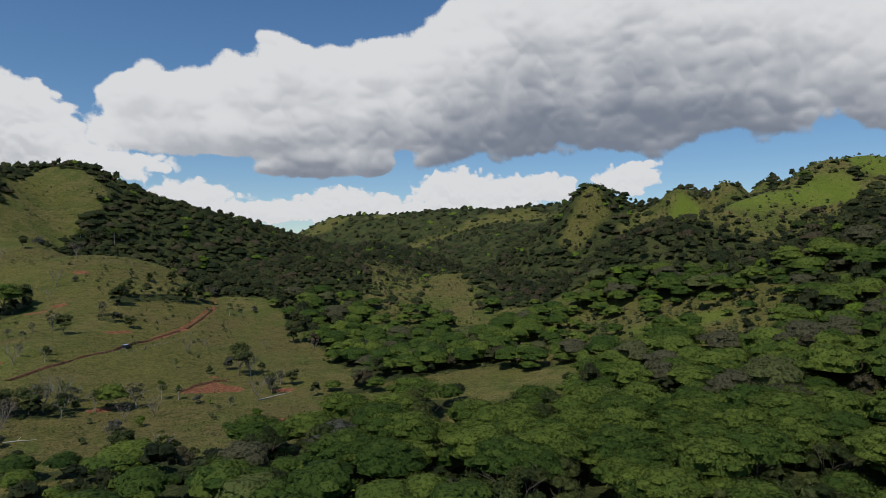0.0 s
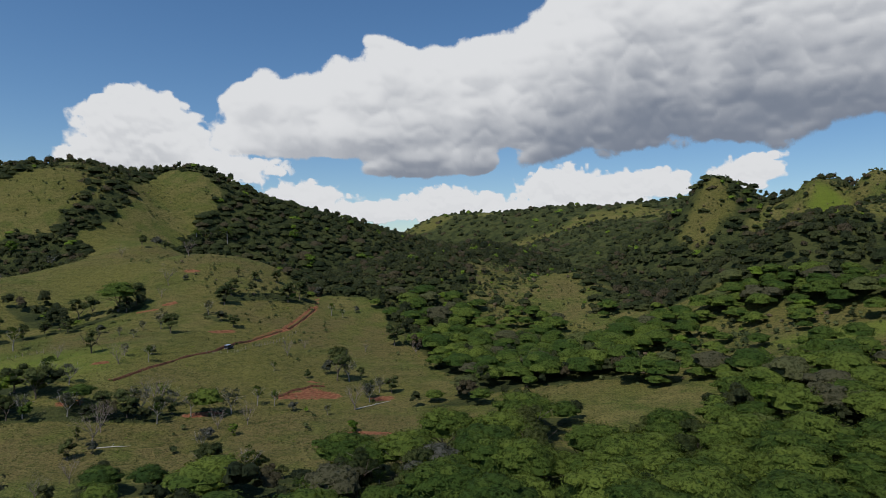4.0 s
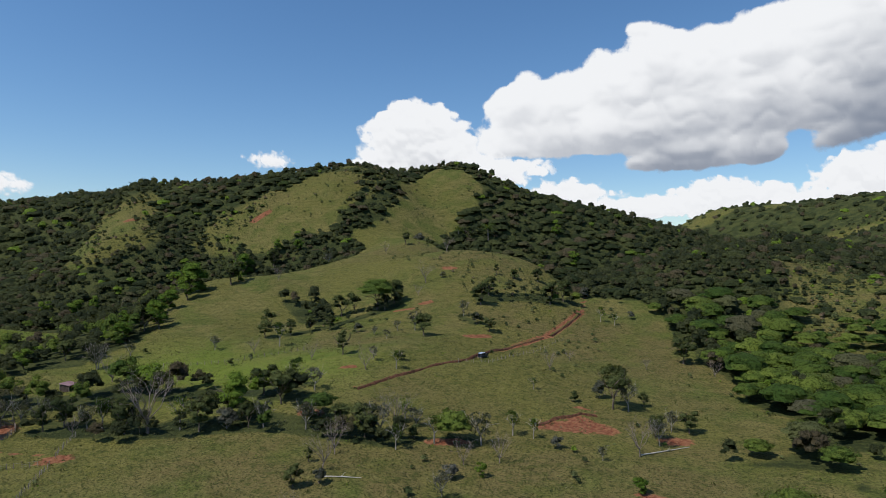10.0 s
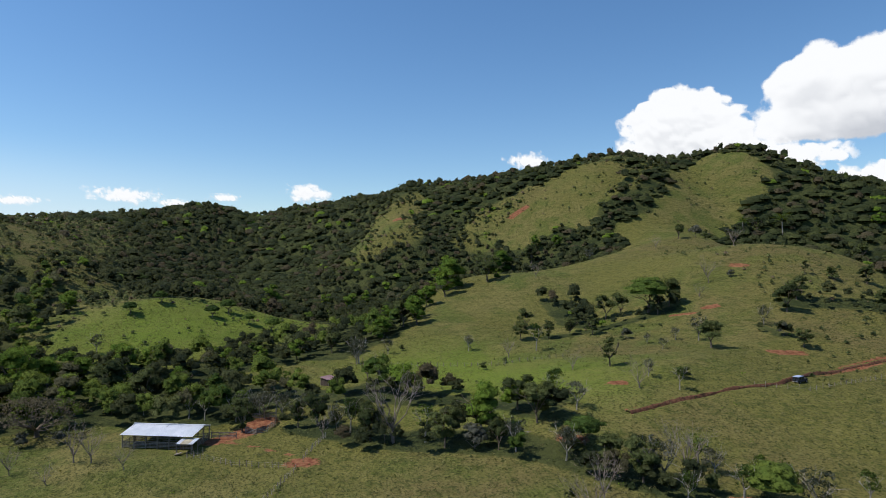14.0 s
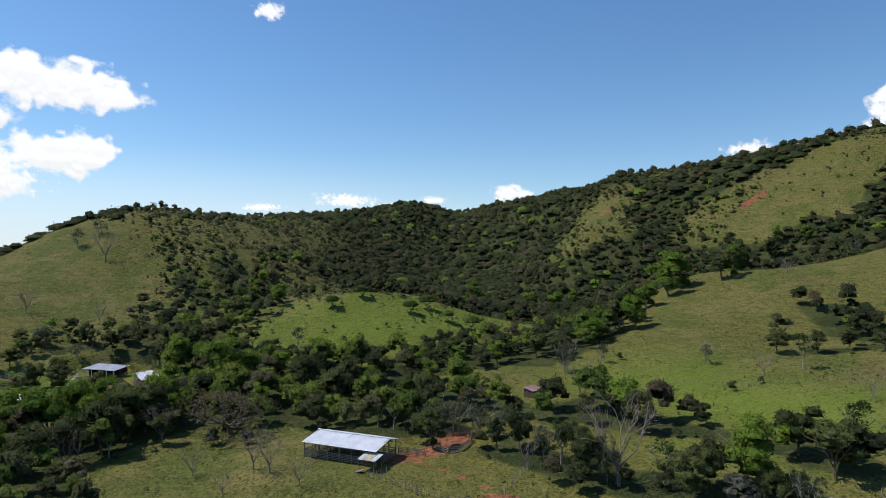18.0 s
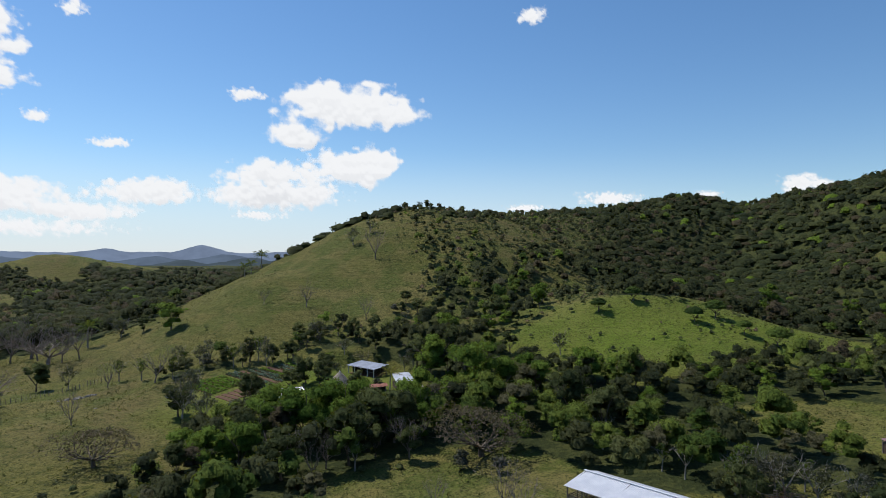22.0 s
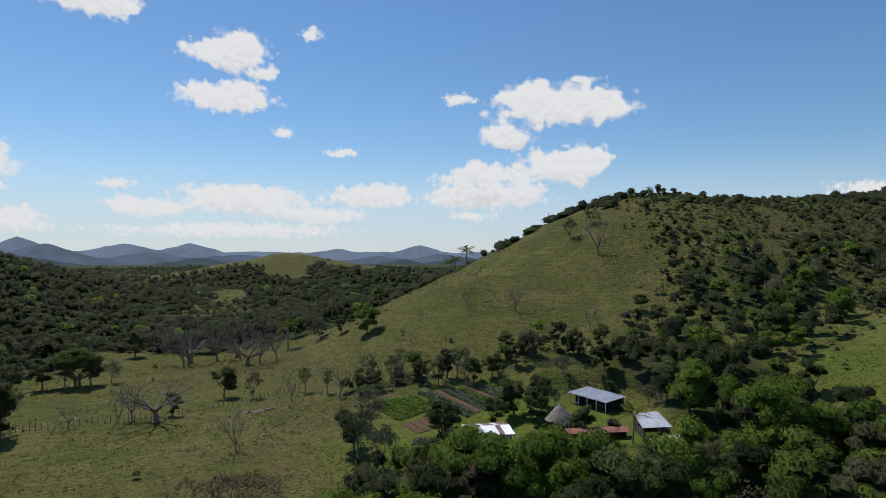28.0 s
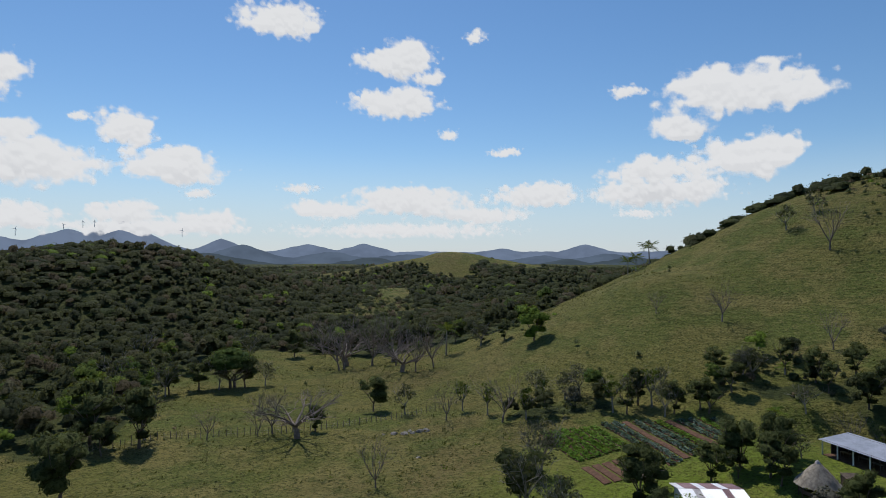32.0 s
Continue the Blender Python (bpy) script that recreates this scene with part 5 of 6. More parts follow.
def beam(a, b, w, h):
    """A squared beam from a to b."""
    a, b = Vector(a), Vector(b)
    d = b - a
    up = Vector((0, 0, 1)) if abs(d.normalized().z) < 0.95 else Vector((1, 0, 0))
    side = d.cross(up).normalized() * w / 2
    top = side.cross(d).normalized() * h / 2
    c = [side + top, -side + top, -side - top, side - top]
    verts = [a + k for k in c] + [b + k for k in c]
    return np.array(verts), np.array([(0, 1, 2, 3), (7, 6, 5, 4), (0, 4, 5, 1), (1, 5, 6, 2), (2, 6, 7, 3), (3, 7, 4, 0)])


def sheet(p0, p1, q1, q0, pitch=0.3, wave=0.035, thick=0.03):
    """A corrugated roof sheet: eave p0 to p1, upper edge q0 to q1; the waves run down the slope."""
    p0, p1, q1, q0 = (Vector(v) for v in (p0, p1, q1, q0))
    n = max(4, int((p1 - p0).length / pitch)) * 2
    up = (p1 - p0).cross(q0 - p0).normalized()
    if up.z < 0:
        up = -up
    verts = []
    for lay in (0, -thick):
        for i in range(n + 1):
            t, w = i / n, wave * (1 if i % 2 else -1) + lay
            verts += [p0.lerp(p1, t) + up * w, q0.lerp(q1, t) + up * w]
    m = 2 * (n + 1)
    faces = []
    for i in range(n):
        k = 2 * i
        faces += [(k, k + 2, k + 3, k + 1), (m + k + 1, m + k + 3, m + k + 2, m + k), (k, m + k, m + k + 2, k + 2), (k + 1, k + 3, m + k + 3, m + k + 1)]
    faces += [(0, 1, m + 1, m), (2 * n, m + 2 * n, m + 2 * n + 1, 2 * n + 1)]
    return np.array(verts), np.array(faces)


class Frame:
    """A building's own frame: along, back and up from its front left corner."""

    def __init__(self, a, b, z):
        self.o = Vector((a[0], a[1], z))
        self.u = Vector((b[0] - a[0], b[1] - a[1], 0)).normalized()
        self.n = Vector((-self.u.y, self.u.x, 0))
        self.length = math.hypot(b[0] - a[0], b[1] - a[1])

    def at(self, s, n, z):
        return self.o + self.u * s + self.n * n + Vector((0, 0, z))


def thing(name, label, category, group="", kind=""):
    return tagged(new(name), label, category, group, kind)


def rails(f, root, s0, n0, s1, n1, rows, step, z0=0.3, z1=1.5, mat=None):
    """Board rails with posts between two places of a frame."""
    length = math.hypot(s1 - s0, n1 - n0)
    k = max(1, round(length / step))
    for i in range(k + 1):
        t = i / k
        p = f.at(s0 + (s1 - s0) * t, n0 + (n1 - n0) * t, -0.3)
        part("post", *beam(p, p + Vector((0, 0, z1 + 0.5)), 0.14, 0.14), mat or TIMBER, root)
    for j in range(rows):
        z = z0 + (z1 - z0) * j / max(1, rows - 1)
        for i in range(k):
            a, b = i / k, (i + 1) / k
            part("rail", *beam(f.at(s0 + (s1 - s0) * a, n0 + (n1 - n0) * a, z), f.at(s0 + (s1 - s0) * b, n0 + (n1 - n0) * b, z), 0.05, 0.15), mat or TIMBER, root)


def barn():
    f = Frame((-197.2, 100.9), (-186.7, 113.9), 0.0)
    L = f.length
    root = thing("cattle_barn", "open-sided cattle barn with a pale zinc gable roof and timber rails", "barn")
    bays = 6
    for i in range(bays):
        a, b = L * i / bays, L * (i + 1) / bays
        part("roof_sheet", *sheet(f.at(a, 0, 3.1), f.at(b, 0, 3.1), f.at(b, 5.8, 4.1), f.at(a, 5.8, 4.1)), ZINC, root)
        part("roof_sheet", *sheet(f.at(a, 9.0, 3.3), f.at(b, 9.0, 3.3), f.at(b, 5.7, 4.12), f.at(a, 5.7, 4.12)), ZINC, root)
    part("ridge_cap", *beam(f.at(-0.1, 5.75, 4.2), f.at(L + 0.1, 5.75, 4.2), 0.5, 0.05), ZINC, root)
    for n, z in ((0.6, 3.05), (5.7, 3.95), (8.6, 3.25)):
        part("purlin", *beam(f.at(0.1, n, z), f.at(L - 0.1, n, z), 0.12, 0.2), DARK_TIMBER, root)
        for i in range(bays + 1):
            p = f.at(0.3 + (L - 0.6) * i / bays, n, -0.3)
            part("pillar", *beam(p, p + Vector((0, 0, z + 0.25)), 0.18, 0.18), TIMBER, root)
    for i in range(bays + 1):
        s = 0.3 + (L - 0.6) * i / bays
        part("rafter", *beam(f.at(s, 0.3, 3.0), f.at(s, 5.7, 4.0), 0.08, 0.16), DARK_TIMBER, root)
    rails(f, root, 0.3, 0.7, L - 0.3, 0.7, 5, 2.7)
    rails(f, root, 0.3, 0.7, 0.3, 8.5, 5, 2.9)
    rails(f, root, L - 0.3, 3.6, L - 0.3, 8.5, 5, 2.9)
    rails(f, root, 0.3, 8.5, L - 0.3, 8.5, 4, 2.7)
    rails(f, root, 0.5, 5.0, L * 0.7, 5.0, 4, 2.9)
    part("feed_trough", *beam(f.at(1.5, 3.2, 0.4), f.at(L - 2, 3.2, 0.4), 0.7, 0.5), DARK_TIMBER, root)
    lean = thing("milking_lean_to", "small lean-to with a cream and white sheet roof", "shed")
    for i in range(4):
        a, b = L - 2.6 + 0.95 * i, L - 2.6 + 0.95 * (i + 1)
        part("roof_sheet", *sheet(f.at(a, -2.4, 2.2), f.at(b, -2.4, 2.2), f.at(b, 0.9, 2.6), f.at(a, 0.9, 2.6)), CREAM if i in (1, 2) else ZINC, lean)
    for s in (-2.4, 0.9):
        for n in (-2.2, 0.7):
            p = f.at(L + s, n, -0.3)
            part("pillar", *beam(p, p + Vector((0, 0, 2.6)), 0.14, 0.14), TIMBER, lean)
    part("loading_ramp", *beam(f.at(L - 2.3, -2.9, 0.15), f.at(L - 0.9, -2.9, 0.5), 1.1, 0.14), TIMBER, lean)
    yard = thing("corral_fence", "weathered timber board corral around red earth", "fence")
    c = Frame((-194.6, 119.8), (-191.2, 124.6), 0.0)
    rails(c, yard, 0, 0, c.length, 0, 4, 2.0, 0.35, 1.35)
    ring = [(-193.7, 127.4), (-189.9, 129.0), (-189.6, 131.4), (-193.1, 134.6), (-198.5, 136.5), (-200.5, 131.0)]
    for a, b in zip(ring, ring[1:]):
        c = Frame(a, b, ground(*a))
        rails(c, yard, 0, 0, c.length, 0, 4, 2.0, 0.35, 1.35)


def hall():
    f = Frame((-284.3, 39.4), (-277.5, 49.8), 3.0)
    L, W = f.length, 6.2
    root = thing("open_hall", "long open farm hall with a blue-grey metal roof on posts", "building")
    for i in range(5):
        a, b = L * i / 5, L * (i + 1) / 5
        part("roof_sheet", *sheet(f.at(a, 0, 2.45), f.at(b, 0, 2.45), f.at(b, W, 3.15), f.at(a, W, 3.15)), ZINC_BLUE, root)
    # slab takes the dark soil colour to imitate shade under the roof
    part("floor_slab", *join([beam(f.at(0.4, W / 2, -0.2), f.at(L - 0.4, W / 2, -0.2), W - 0.8, 0.5)]), TILLED_AND_SHADE, root, "dark earth floor")
    for n, z in ((0.5, 2.42), (W - 0.5, 3.0)):
        part("beam", *beam(f.at(0.2, n, z), f.at(L - 0.2, n, z), 0.12, 0.2), DARK_TIMBER, root)
        for i in range(5):
            p = f.at(0.5 + (L - 1) * i / 4, n, -0.6)
            part("post", *beam(p, p + Vector((0, 0, z + 0.6)), 0.2, 0.2), WHITE_PAINT if n < 1 else TIMBER, root)
    # walls in dark timber, chosen to stand in for the shade inside
    part("back_wall", *beam(f.at(0.4, W - 0.4, 1.4), f.at(L - 0.4, W - 0.4, 1.4), 0.15, 2.7), DARK_TIMBER, root)
    part("end_wall", *beam(f.at(0.5, 2.2, 1.0), f.at(0.5, W - 0.4, 1.0), 0.15, 2.2), DARK_TIMBER, root)
    for s, n in ((3.0, 2.6), (6.0, 3.0), (8.6, 2.4)):
        t = thing("table", "plain wooden table inside the open hall", "table", "tables in the hall")
        p = f.at(s, n, 0.15)
        part("tabletop", *beam(p + f.u * -0.9 + Vector((0, 0, 0.74)), p + f.u * 0.9 + Vector((0, 0, 0.74)), 0.8, 0.05), TIMBER, t)
        for du in (-0.8, 0.8):
            for dn in (-0.3, 0.3):
                q = p + f.u * du + f.n * dn
                part("leg", *beam(q, q + Vector((0, 0, 0.73)), 0.07, 0.07), TIMBER, t)


def thatched_hut(x, y, r, top):
    z = ground(x, y)
    root = thing("thatched_hut", "round open hut with a grey palm-thatch cone roof", "hut")
    g = np.random.default_rng(4)
    cards = []
    n = 26
    verts, faces = [], []
    for j in range(9):
        t = j / 8
        for i in range(n):
            a = 6.283185 * i / n
            q = r * (t**0.9) * (1 + 0.05 * g.random()) + 0.08
            verts.append((x + math.cos(a) * q, y + math.sin(a) * q, z + top - (top - 1.75) * t + g.normal(0, 0.05)))
    for j in range(8):
        for i in range(n):
            a, b = j * n + i, j * n + (i + 1) % n
            faces.append((a, a + n, b + n, b))
    part("thatch", np.array(verts), np.array(faces), THATCH, root, smooth=True)
    c, nn = [], []
    for _ in range(900):
        a, t = g.uniform(0, 6.283), math.sqrt(g.random())
        c.append((x + math.cos(a) * r * t, y + math.sin(a) * r * t, z + top - (top - 1.75) * t + 0.02 - (0.12 if t > 0.96 else 0)))
        nn.append((math.cos(a) * 0.7, math.sin(a) * 0.7, 0.6))
    part("thatch_fringe", *leaf_cards(np.array(c), np.array(nn), 0.2, 0.35, 9, 3), THATCH, root)
    part("roof_cap", *tube([(x, y, z + top - 0.5), (x, y, z + top), (x, y, z + top + 0.25)], (0.5, 0.28, 0.03), 8), GREY_SHEET, root, "pale metal cap")
    for i in range(9):
        a = 6.283 * i / 9
        p = Vector((x + math.cos(a) * r * 0.82, y + math.sin(a) * r * 0.82, z - 0.2))
        part("post", *beam(p, p + Vector((0, 0, 2.35)), 0.14, 0.14), DARK_TIMBER, root)
    for i in range(9):
        if i != 2:
            a, b = 6.283 * i / 9, 6.283 * (i + 1) / 9
            part("rail", *beam((x + math.cos(a) * r * 0.82, y + math.sin(a) * r * 0.82, z + 0.8), (x + math.cos(b) * r * 0.82, y + math.sin(b) * r * 0.82, z + 0.8), 0.06, 0.5), DARK_TIMBER, root)


def white_house():
    f = Frame((-245.2, 33.0), (-250.6, 39.6), 2.0)
    f.n = Vector((f.u.y, -f.u.x, 0)) * -1
    L, W = f.length, 7.4
    root = thing("white_house", "small white farmhouse with patched white and rusty roof sheets", "house")
    wall = [(0.5, 0.9, L - 0.5, 0.9), (L - 0.5, 0.9, L - 0.5, W - 0.6), (L - 0.5, W - 0.6, 0.5, W - 0.6), (0.5, W - 0.6, 0.5, 0.9)]
    for k, (a, b, c, d) in enumerate(wall):
        part("wall", *beam(f.at(a, b, 1.05), f.at(c, d, 1.05), 0.16, 2.5), WHITE_PAINT, root)
    part("floor_slab", *beam(f.at(0, W / 2 - 0.6, -0.25), f.at(L, W / 2 - 0.6, -0.25), W + 0.4, 0.5), RUST, root, "red-stained concrete porch floor")
    for s in (2.2, 5.6):
        w = part("window", *beam(f.at(s, 0.8, 1.35), f.at(s + 0.9, 0.8, 1.35), 0.06, 0.95), DARK, root, "dark square window opening")
        part("sill", *beam(f.at(s - 0.08, 0.74, 0.85), f.at(s + 0.98, 0.74, 0.85), 0.14, 0.06), WHITE_PAINT, w)
    part("door", *beam(f.at(4.0, 0.8, 0.95), f.at(4.9, 0.8, 0.95), 0.06, 1.95), DARK_TIMBER, root, "dark wooden plank door")
    mats = (ZINC, ZINC, GREY_SHEET, ZINC, ZINC, ZINC, PURPLE, ZINC, ZINC)
    for i in range(9):
        a, b = L * i / 9 - 0.1, L * (i + 1) / 9 - 0.1
        part("roof_sheet", *sheet(f.at(a, -0.3, 2.3), f.at(b, -0.3, 2.3), f.at(b, 3.8, 3.05), f.at(a, 3.8, 3.05), 0.24), mats[i], root)
        part("roof_sheet", *sheet(f.at(a, W + 0.2, 2.4), f.at(b, W + 0.2, 2.4), f.at(b, 3.7, 3.07), f.at(a, 3.7, 3.07), 0.24), PURPLE if i % 3 else ZINC, root)
    for s in (0.3, L / 2, L - 0.3):
        part("porch_post", *beam(f.at(s, -0.2, -0.2), f.at(s, -0.2, 2.25), 0.12, 0.12), TIMBER, root)
    t = thing("porch_chair", "small dark chair on the porch of the white house", "chair")
    p = f.at(5.2, 0.3, 0.0)
    part("seat", *beam(p + f.u * -0.22 + Vector((0, 0, 0.43)), p + f.u * 0.22 + Vector((0, 0, 0.43)), 0.42, 0.05), DARK_TIMBER, t)
    part("backrest", *beam(p + f.u * -0.22 + f.n * 0.2 + Vector((0, 0, 0.7)), p + f.u * 0.22 + f.n * 0.2 + Vector((0, 0, 0.7)), 0.04, 0.45), DARK_TIMBER, t)
    for du in (-0.2, 0.2):
        for dn in (-0.18, 0.18):
            q = p + f.u * du + f.n * dn
            part("leg", *beam(q, q + Vector((0, 0, 0.42)), 0.05, 0.05), DARK_TIMBER, t)


def lean_shed(name, label, corners, base, z_front, z_back, mat, bays, wall_mat=None):
    """A low shed with a single slope: front left, front right, back right, back left."""
    root = thing(name, label, "shed")
    c = [Vector((x, y, base)) for x, y in corners]
    for i in range(bays):
        a, b = i / bays, (i + 1) / bays
        part("roof_sheet", *sheet(c[0].lerp(c[1], a) + Vector((0, 0, z_front)), c[0].lerp(c[1], b) + Vector((0, 0, z_front)), c[3].lerp(c[2], b) + Vector((0, 0, z_back)), c[3].lerp(c[2], a) + Vector((0, 0, z_back))), mat, root)
    mid = sum(c, Vector()) / 4
    for k, z in ((0, z_front), (1, z_front), (2, z_back), (3, z_back)):
        p = c[k].lerp(mid, 0.12)
        part("post", *beam(p - Vector((0, 0, 0.8)), p + Vector((0, 0, z)), 0.16, 0.16), TIMBER, root)
    if wall_mat:
        for a, b in ((3, 2), (0, 3), (1, 2)):
            p, q = c[a].lerp(mid, 0.14), c[b].lerp(mid, 0.14)
            part("wall", *beam(p + Vector((0, 0, 0.6)), q + Vector((0, 0, 0.6)), 0.1, 2.0), wall_mat, root)
    return root


def fence(points, spacing, label, tall=1.25, seed=1, wires=3, living=False):
    """A line of rough posts with wire."""
    g = np.random.default_rng(seed)
    root = thing("wire_fence", label, "fence")
    last = None
    for (x0, y0), (x1, y1) in zip(points, points[1:]):
        n = max(1, round(math.hypot(x1 - x0, y1 - y0) / spacing))
        for i in range(n + (1 if (x1, y1) == points[-1] else 0)):
            x, y = x0 + (x1 - x0) * i / n + g.normal(0, 0.1), y0 + (y1 - y0) * i / n + g.normal(0, 0.1)
            h = tall * g.uniform(0.85, 1.2)
            z = ground(x, y)
            lean = g.normal(0, 0.05, 2)
            part("post", *tube([(x, y, z - 0.4), (x + lean[0] * 0.5, y + lean[1] * 0.5, z + h * 0.5), (x + lean[0], y + lean[1], z + h)], (0.085, 0.075, 0.065), 5), TIMBER, root)
            now = Vector((x, y, z))
            if last is not None:
                for w in range(wires):
                    k = Vector((0, 0, tall * (0.3 + 0.3 * w)))
                    part("wire", *beam(last + k, now + k, 0.012, 0.012), GREY_SHEET, root)
            last = now


def jeep(x, y, turn):
    z = ground(x, y)
    root = thing("jeep", "small dark off-road vehicle with a pale hard top", "car")
    paint = plain("dark_blue_paint", (0.02, 0.025, 0.04), (0.03, 0.04, 0.06), 2, 0.35, spec=0.5)
    roof_paint = plain("pale_roof_paint", (0.30, 0.36, 0.50), (0.38, 0.44, 0.58), 2, 0.4, spec=0.5)
    glass = plain("dark_glass", (0.02, 0.025, 0.03), (0.03, 0.035, 0.04), 2, 0.08, spec=0.8)
    rubber = plain("tyre_rubber", (0.015, 0.015, 0.015), (0.03, 0.03, 0.03), 4)

    def hull(rows):
        """Cross-sections along the length: x, half width, bottom, top."""
        v, f = [], []
        for px, w, z0, z1 in rows:
            v += [(px, -w, z0), (px, -w * 0.97, z1), (px, w * 0.97, z1), (px, w, z0)]
        for i in range(len(rows) - 1):
            k = 4 * i
            f += [(k, k + 4, k + 5, k + 1), (k + 1, k + 5, k + 6, k + 2), (k + 2, k + 6, k + 7, k + 3), (k + 3, k + 7, k + 4, k)]
        k = 4 * (len(rows) - 1)
        f += [(0, 1, 2, 3), (k + 3, k + 2, k + 1, k)]
        return np.array(v), np.array(f)

    part("body", *hull([(-1.85, 0.74, 0.5, 0.98), (-1.7, 0.8, 0.42, 1.06), (0.55, 0.8, 0.42, 1.06), (0.75, 0.76, 0.42, 1.04), (1.75, 0.68, 0.45, 0.98), (1.88, 0.64, 0.5, 0.9)]), paint, root)
    cab = part("cab", *hull([(-1.75, 0.74, 1.05, 1.62), (-1.6, 0.76, 1.05, 1.70), (0.3, 0.74, 1.05, 1.70), (0.62, 0.72, 1.05, 1.12)]), glass, root, "dark glazed cabin")
    part("hard_top", *hull([(-1.8, 0.76, 1.66, 1.72), (-1.6, 0.78, 1.68, 1.78), (0.25, 0.76, 1.68, 1.78), (0.4, 0.72, 1.66, 1.7)]), roof_paint, cab, "pale blue hard top")
    for px in (-1.72, -0.65, 0.3):
        for s in (-1, 1):
            part("pillar", *beam((px, s * 0.765, 1.03), (px, s * 0.755, 1.7), 0.1, 0.05), paint, cab)
    part("bumper", *beam((1.98, -0.68, 0.55), (1.98, 0.68, 0.55), 0.12, 0.16), GREY_SHEET, root)
    part("bumper", *beam((-1.93, -0.68, 0.55), (-1.93, 0.68, 0.55), 0.1, 0.16), GREY_SHEET, root)
    for s in (-0.45, 0.45):
        part("headlight", *tube([(1.84, s, 0.78), (1.92, s, 0.78)], (0.11, 0.1), 10), ZINC, root)
    part("spare_wheel", *tube([(-1.9, 0.15, 0.95), (-2.08, 0.15, 0.95)], (0.33, 0.32), 14), rubber, root)
    for px in (-1.15, 1.2):
        for s in (-1, 1):
            w = part("wheel", *tube([(px, s * 0.82, 0.36), (px, s * 0.62, 0.36)], (0.2, 0.2), 12), GREY_SHEET, root)
            part("tyre", *join([tube([(px, s * 0.86, 0.36), (px, s * 0.85, 0.36), (px, s * 0.62, 0.36), (px, s * 0.6, 0.36)], (0.28, 0.37, 0.37, 0.28), 14)]), rubber, w)
    root.matrix_basis = pose(x, y, z + 0.02, 0, -4, turn)


def vegetable_bed(a, b, width, mat, plants, label, seed):
    """A long raised bed that follows the slope from a to b, with or without plants."""
    g = np.random.default_rng(seed)
    root = thing("vegetable_bed", label, "vegetable bed", "beds of the kitchen garden")
    a, b = Vector((*a, 0)), Vector((*b, 0))
    d = (b - a).normalized()
    side = Vector((-d.y, d.x, 0))
    n = max(4, int((b - a).length / 1.0))
    prof = ((-0.5, -0.15), (-0.42, 0.14), (0.42, 0.14), (0.5, -0.15))
    verts, faces = [], []
    for i in range(n + 1):
        p = a.lerp(b, i / n)
        for s, h in prof:
            q = p + side * s * width
            verts.append((q.x, q.y, ground(q.x, q.y) + h + g.normal(0, 0.02)))
    for i in range(n):
        for k in range(3):
            j = 4 * i + k
            faces.append((j, j + 1, j + 5, j + 4))
    part("soil", verts, faces, TILLED_AND_SHADE, root)
    if plants:
        c = []
        m = int((b - a).length * width * 22)
        for _ in range(m):
            p = a.lerp(b, g.random()) + side * g.uniform(-0.4, 0.4) * width
            c.append((p.x, p.y, ground(p.x, p.y) + 0.26))
        part("planting", *leaf_cards(np.array(c), np.tile((0, 0, 1.0), (m, 1)), 0.42, 0.4, seed, 3), mat, root)


def garden():
    d, m = Vector((0.51, 0.86, 0)), Vector((-0.515, 0.857, 0))
    o = Vector((-278.0, 4.0, 0))
    kinds = (LEAF_CROP, LEAF_CROP, None, LEAF_CROP, LEAF_CROP, LEAF_BED, None, LEAF_CROP, LEAF_CROP, LEAF_BED, LEAF_CROP)
    for i, k in enumerate(kinds):
        p = o + m * (2.0 * i)
        q = p + d * (21 - 1.3 * i)
        vegetable_bed((p.x, p.y), (q.x, q.y), 1.35, k, k is not None, "long raised bed of grey-green cabbages" if k is LEAF_CROP else "long raised bed of young bright green plants" if k else "freshly tilled bare brown bed", 200 + i)
    for i in range(6):
        p = Vector((-269.5, -4.5, 0)) + Vector((-1.25, 1.45, 0)) * i
        q = p + d * (15 - 0.7 * i)
        vegetable_bed((p.x, p.y), (q.x, q.y), 1.7, LEAF_BED, True, "bed of bright green low bean plants", 230 + i)
    for i in range(5):
        p = Vector((-259.8, 10.3, 0)) + Vector((-1.6, 1.0, 0)) * i
        q = p + d * 7
        vegetable_bed((p.x, p.y), (q.x, q.y), 1.6, None, False, "freshly tilled bare brown bed", 240 + i)


def rocks():
    g = np.random.default_rng(8)
    for x, y, r in ((-258, -31, 0.9), (-259.5, -30, 0.7), (-256.5, -32.5, 0.8), (-261, -29.5, 1.0), (-262.2, -28.6, 0.8), (-263, -29.6, 0.6), (-254.5, -33.5, 0.5), (-260, -31.5, 0.6), (-249, -18, 0.5), (-243, -22, 0.35)):
        v, f = ball_shell(r, r * 0.7, int(g.integers(99)), 0.6, 8, 5)
        ob = new("rock", mesh_from("rock", v, f, ROCK))
        tagged(ob, "rough grey boulder half sunk in the pasture", "rock", "boulders on the rise")
        ob.matrix_basis = pose(x, y, ground(x, y) - 0.15, 0, 0, g.uniform(0, 360))


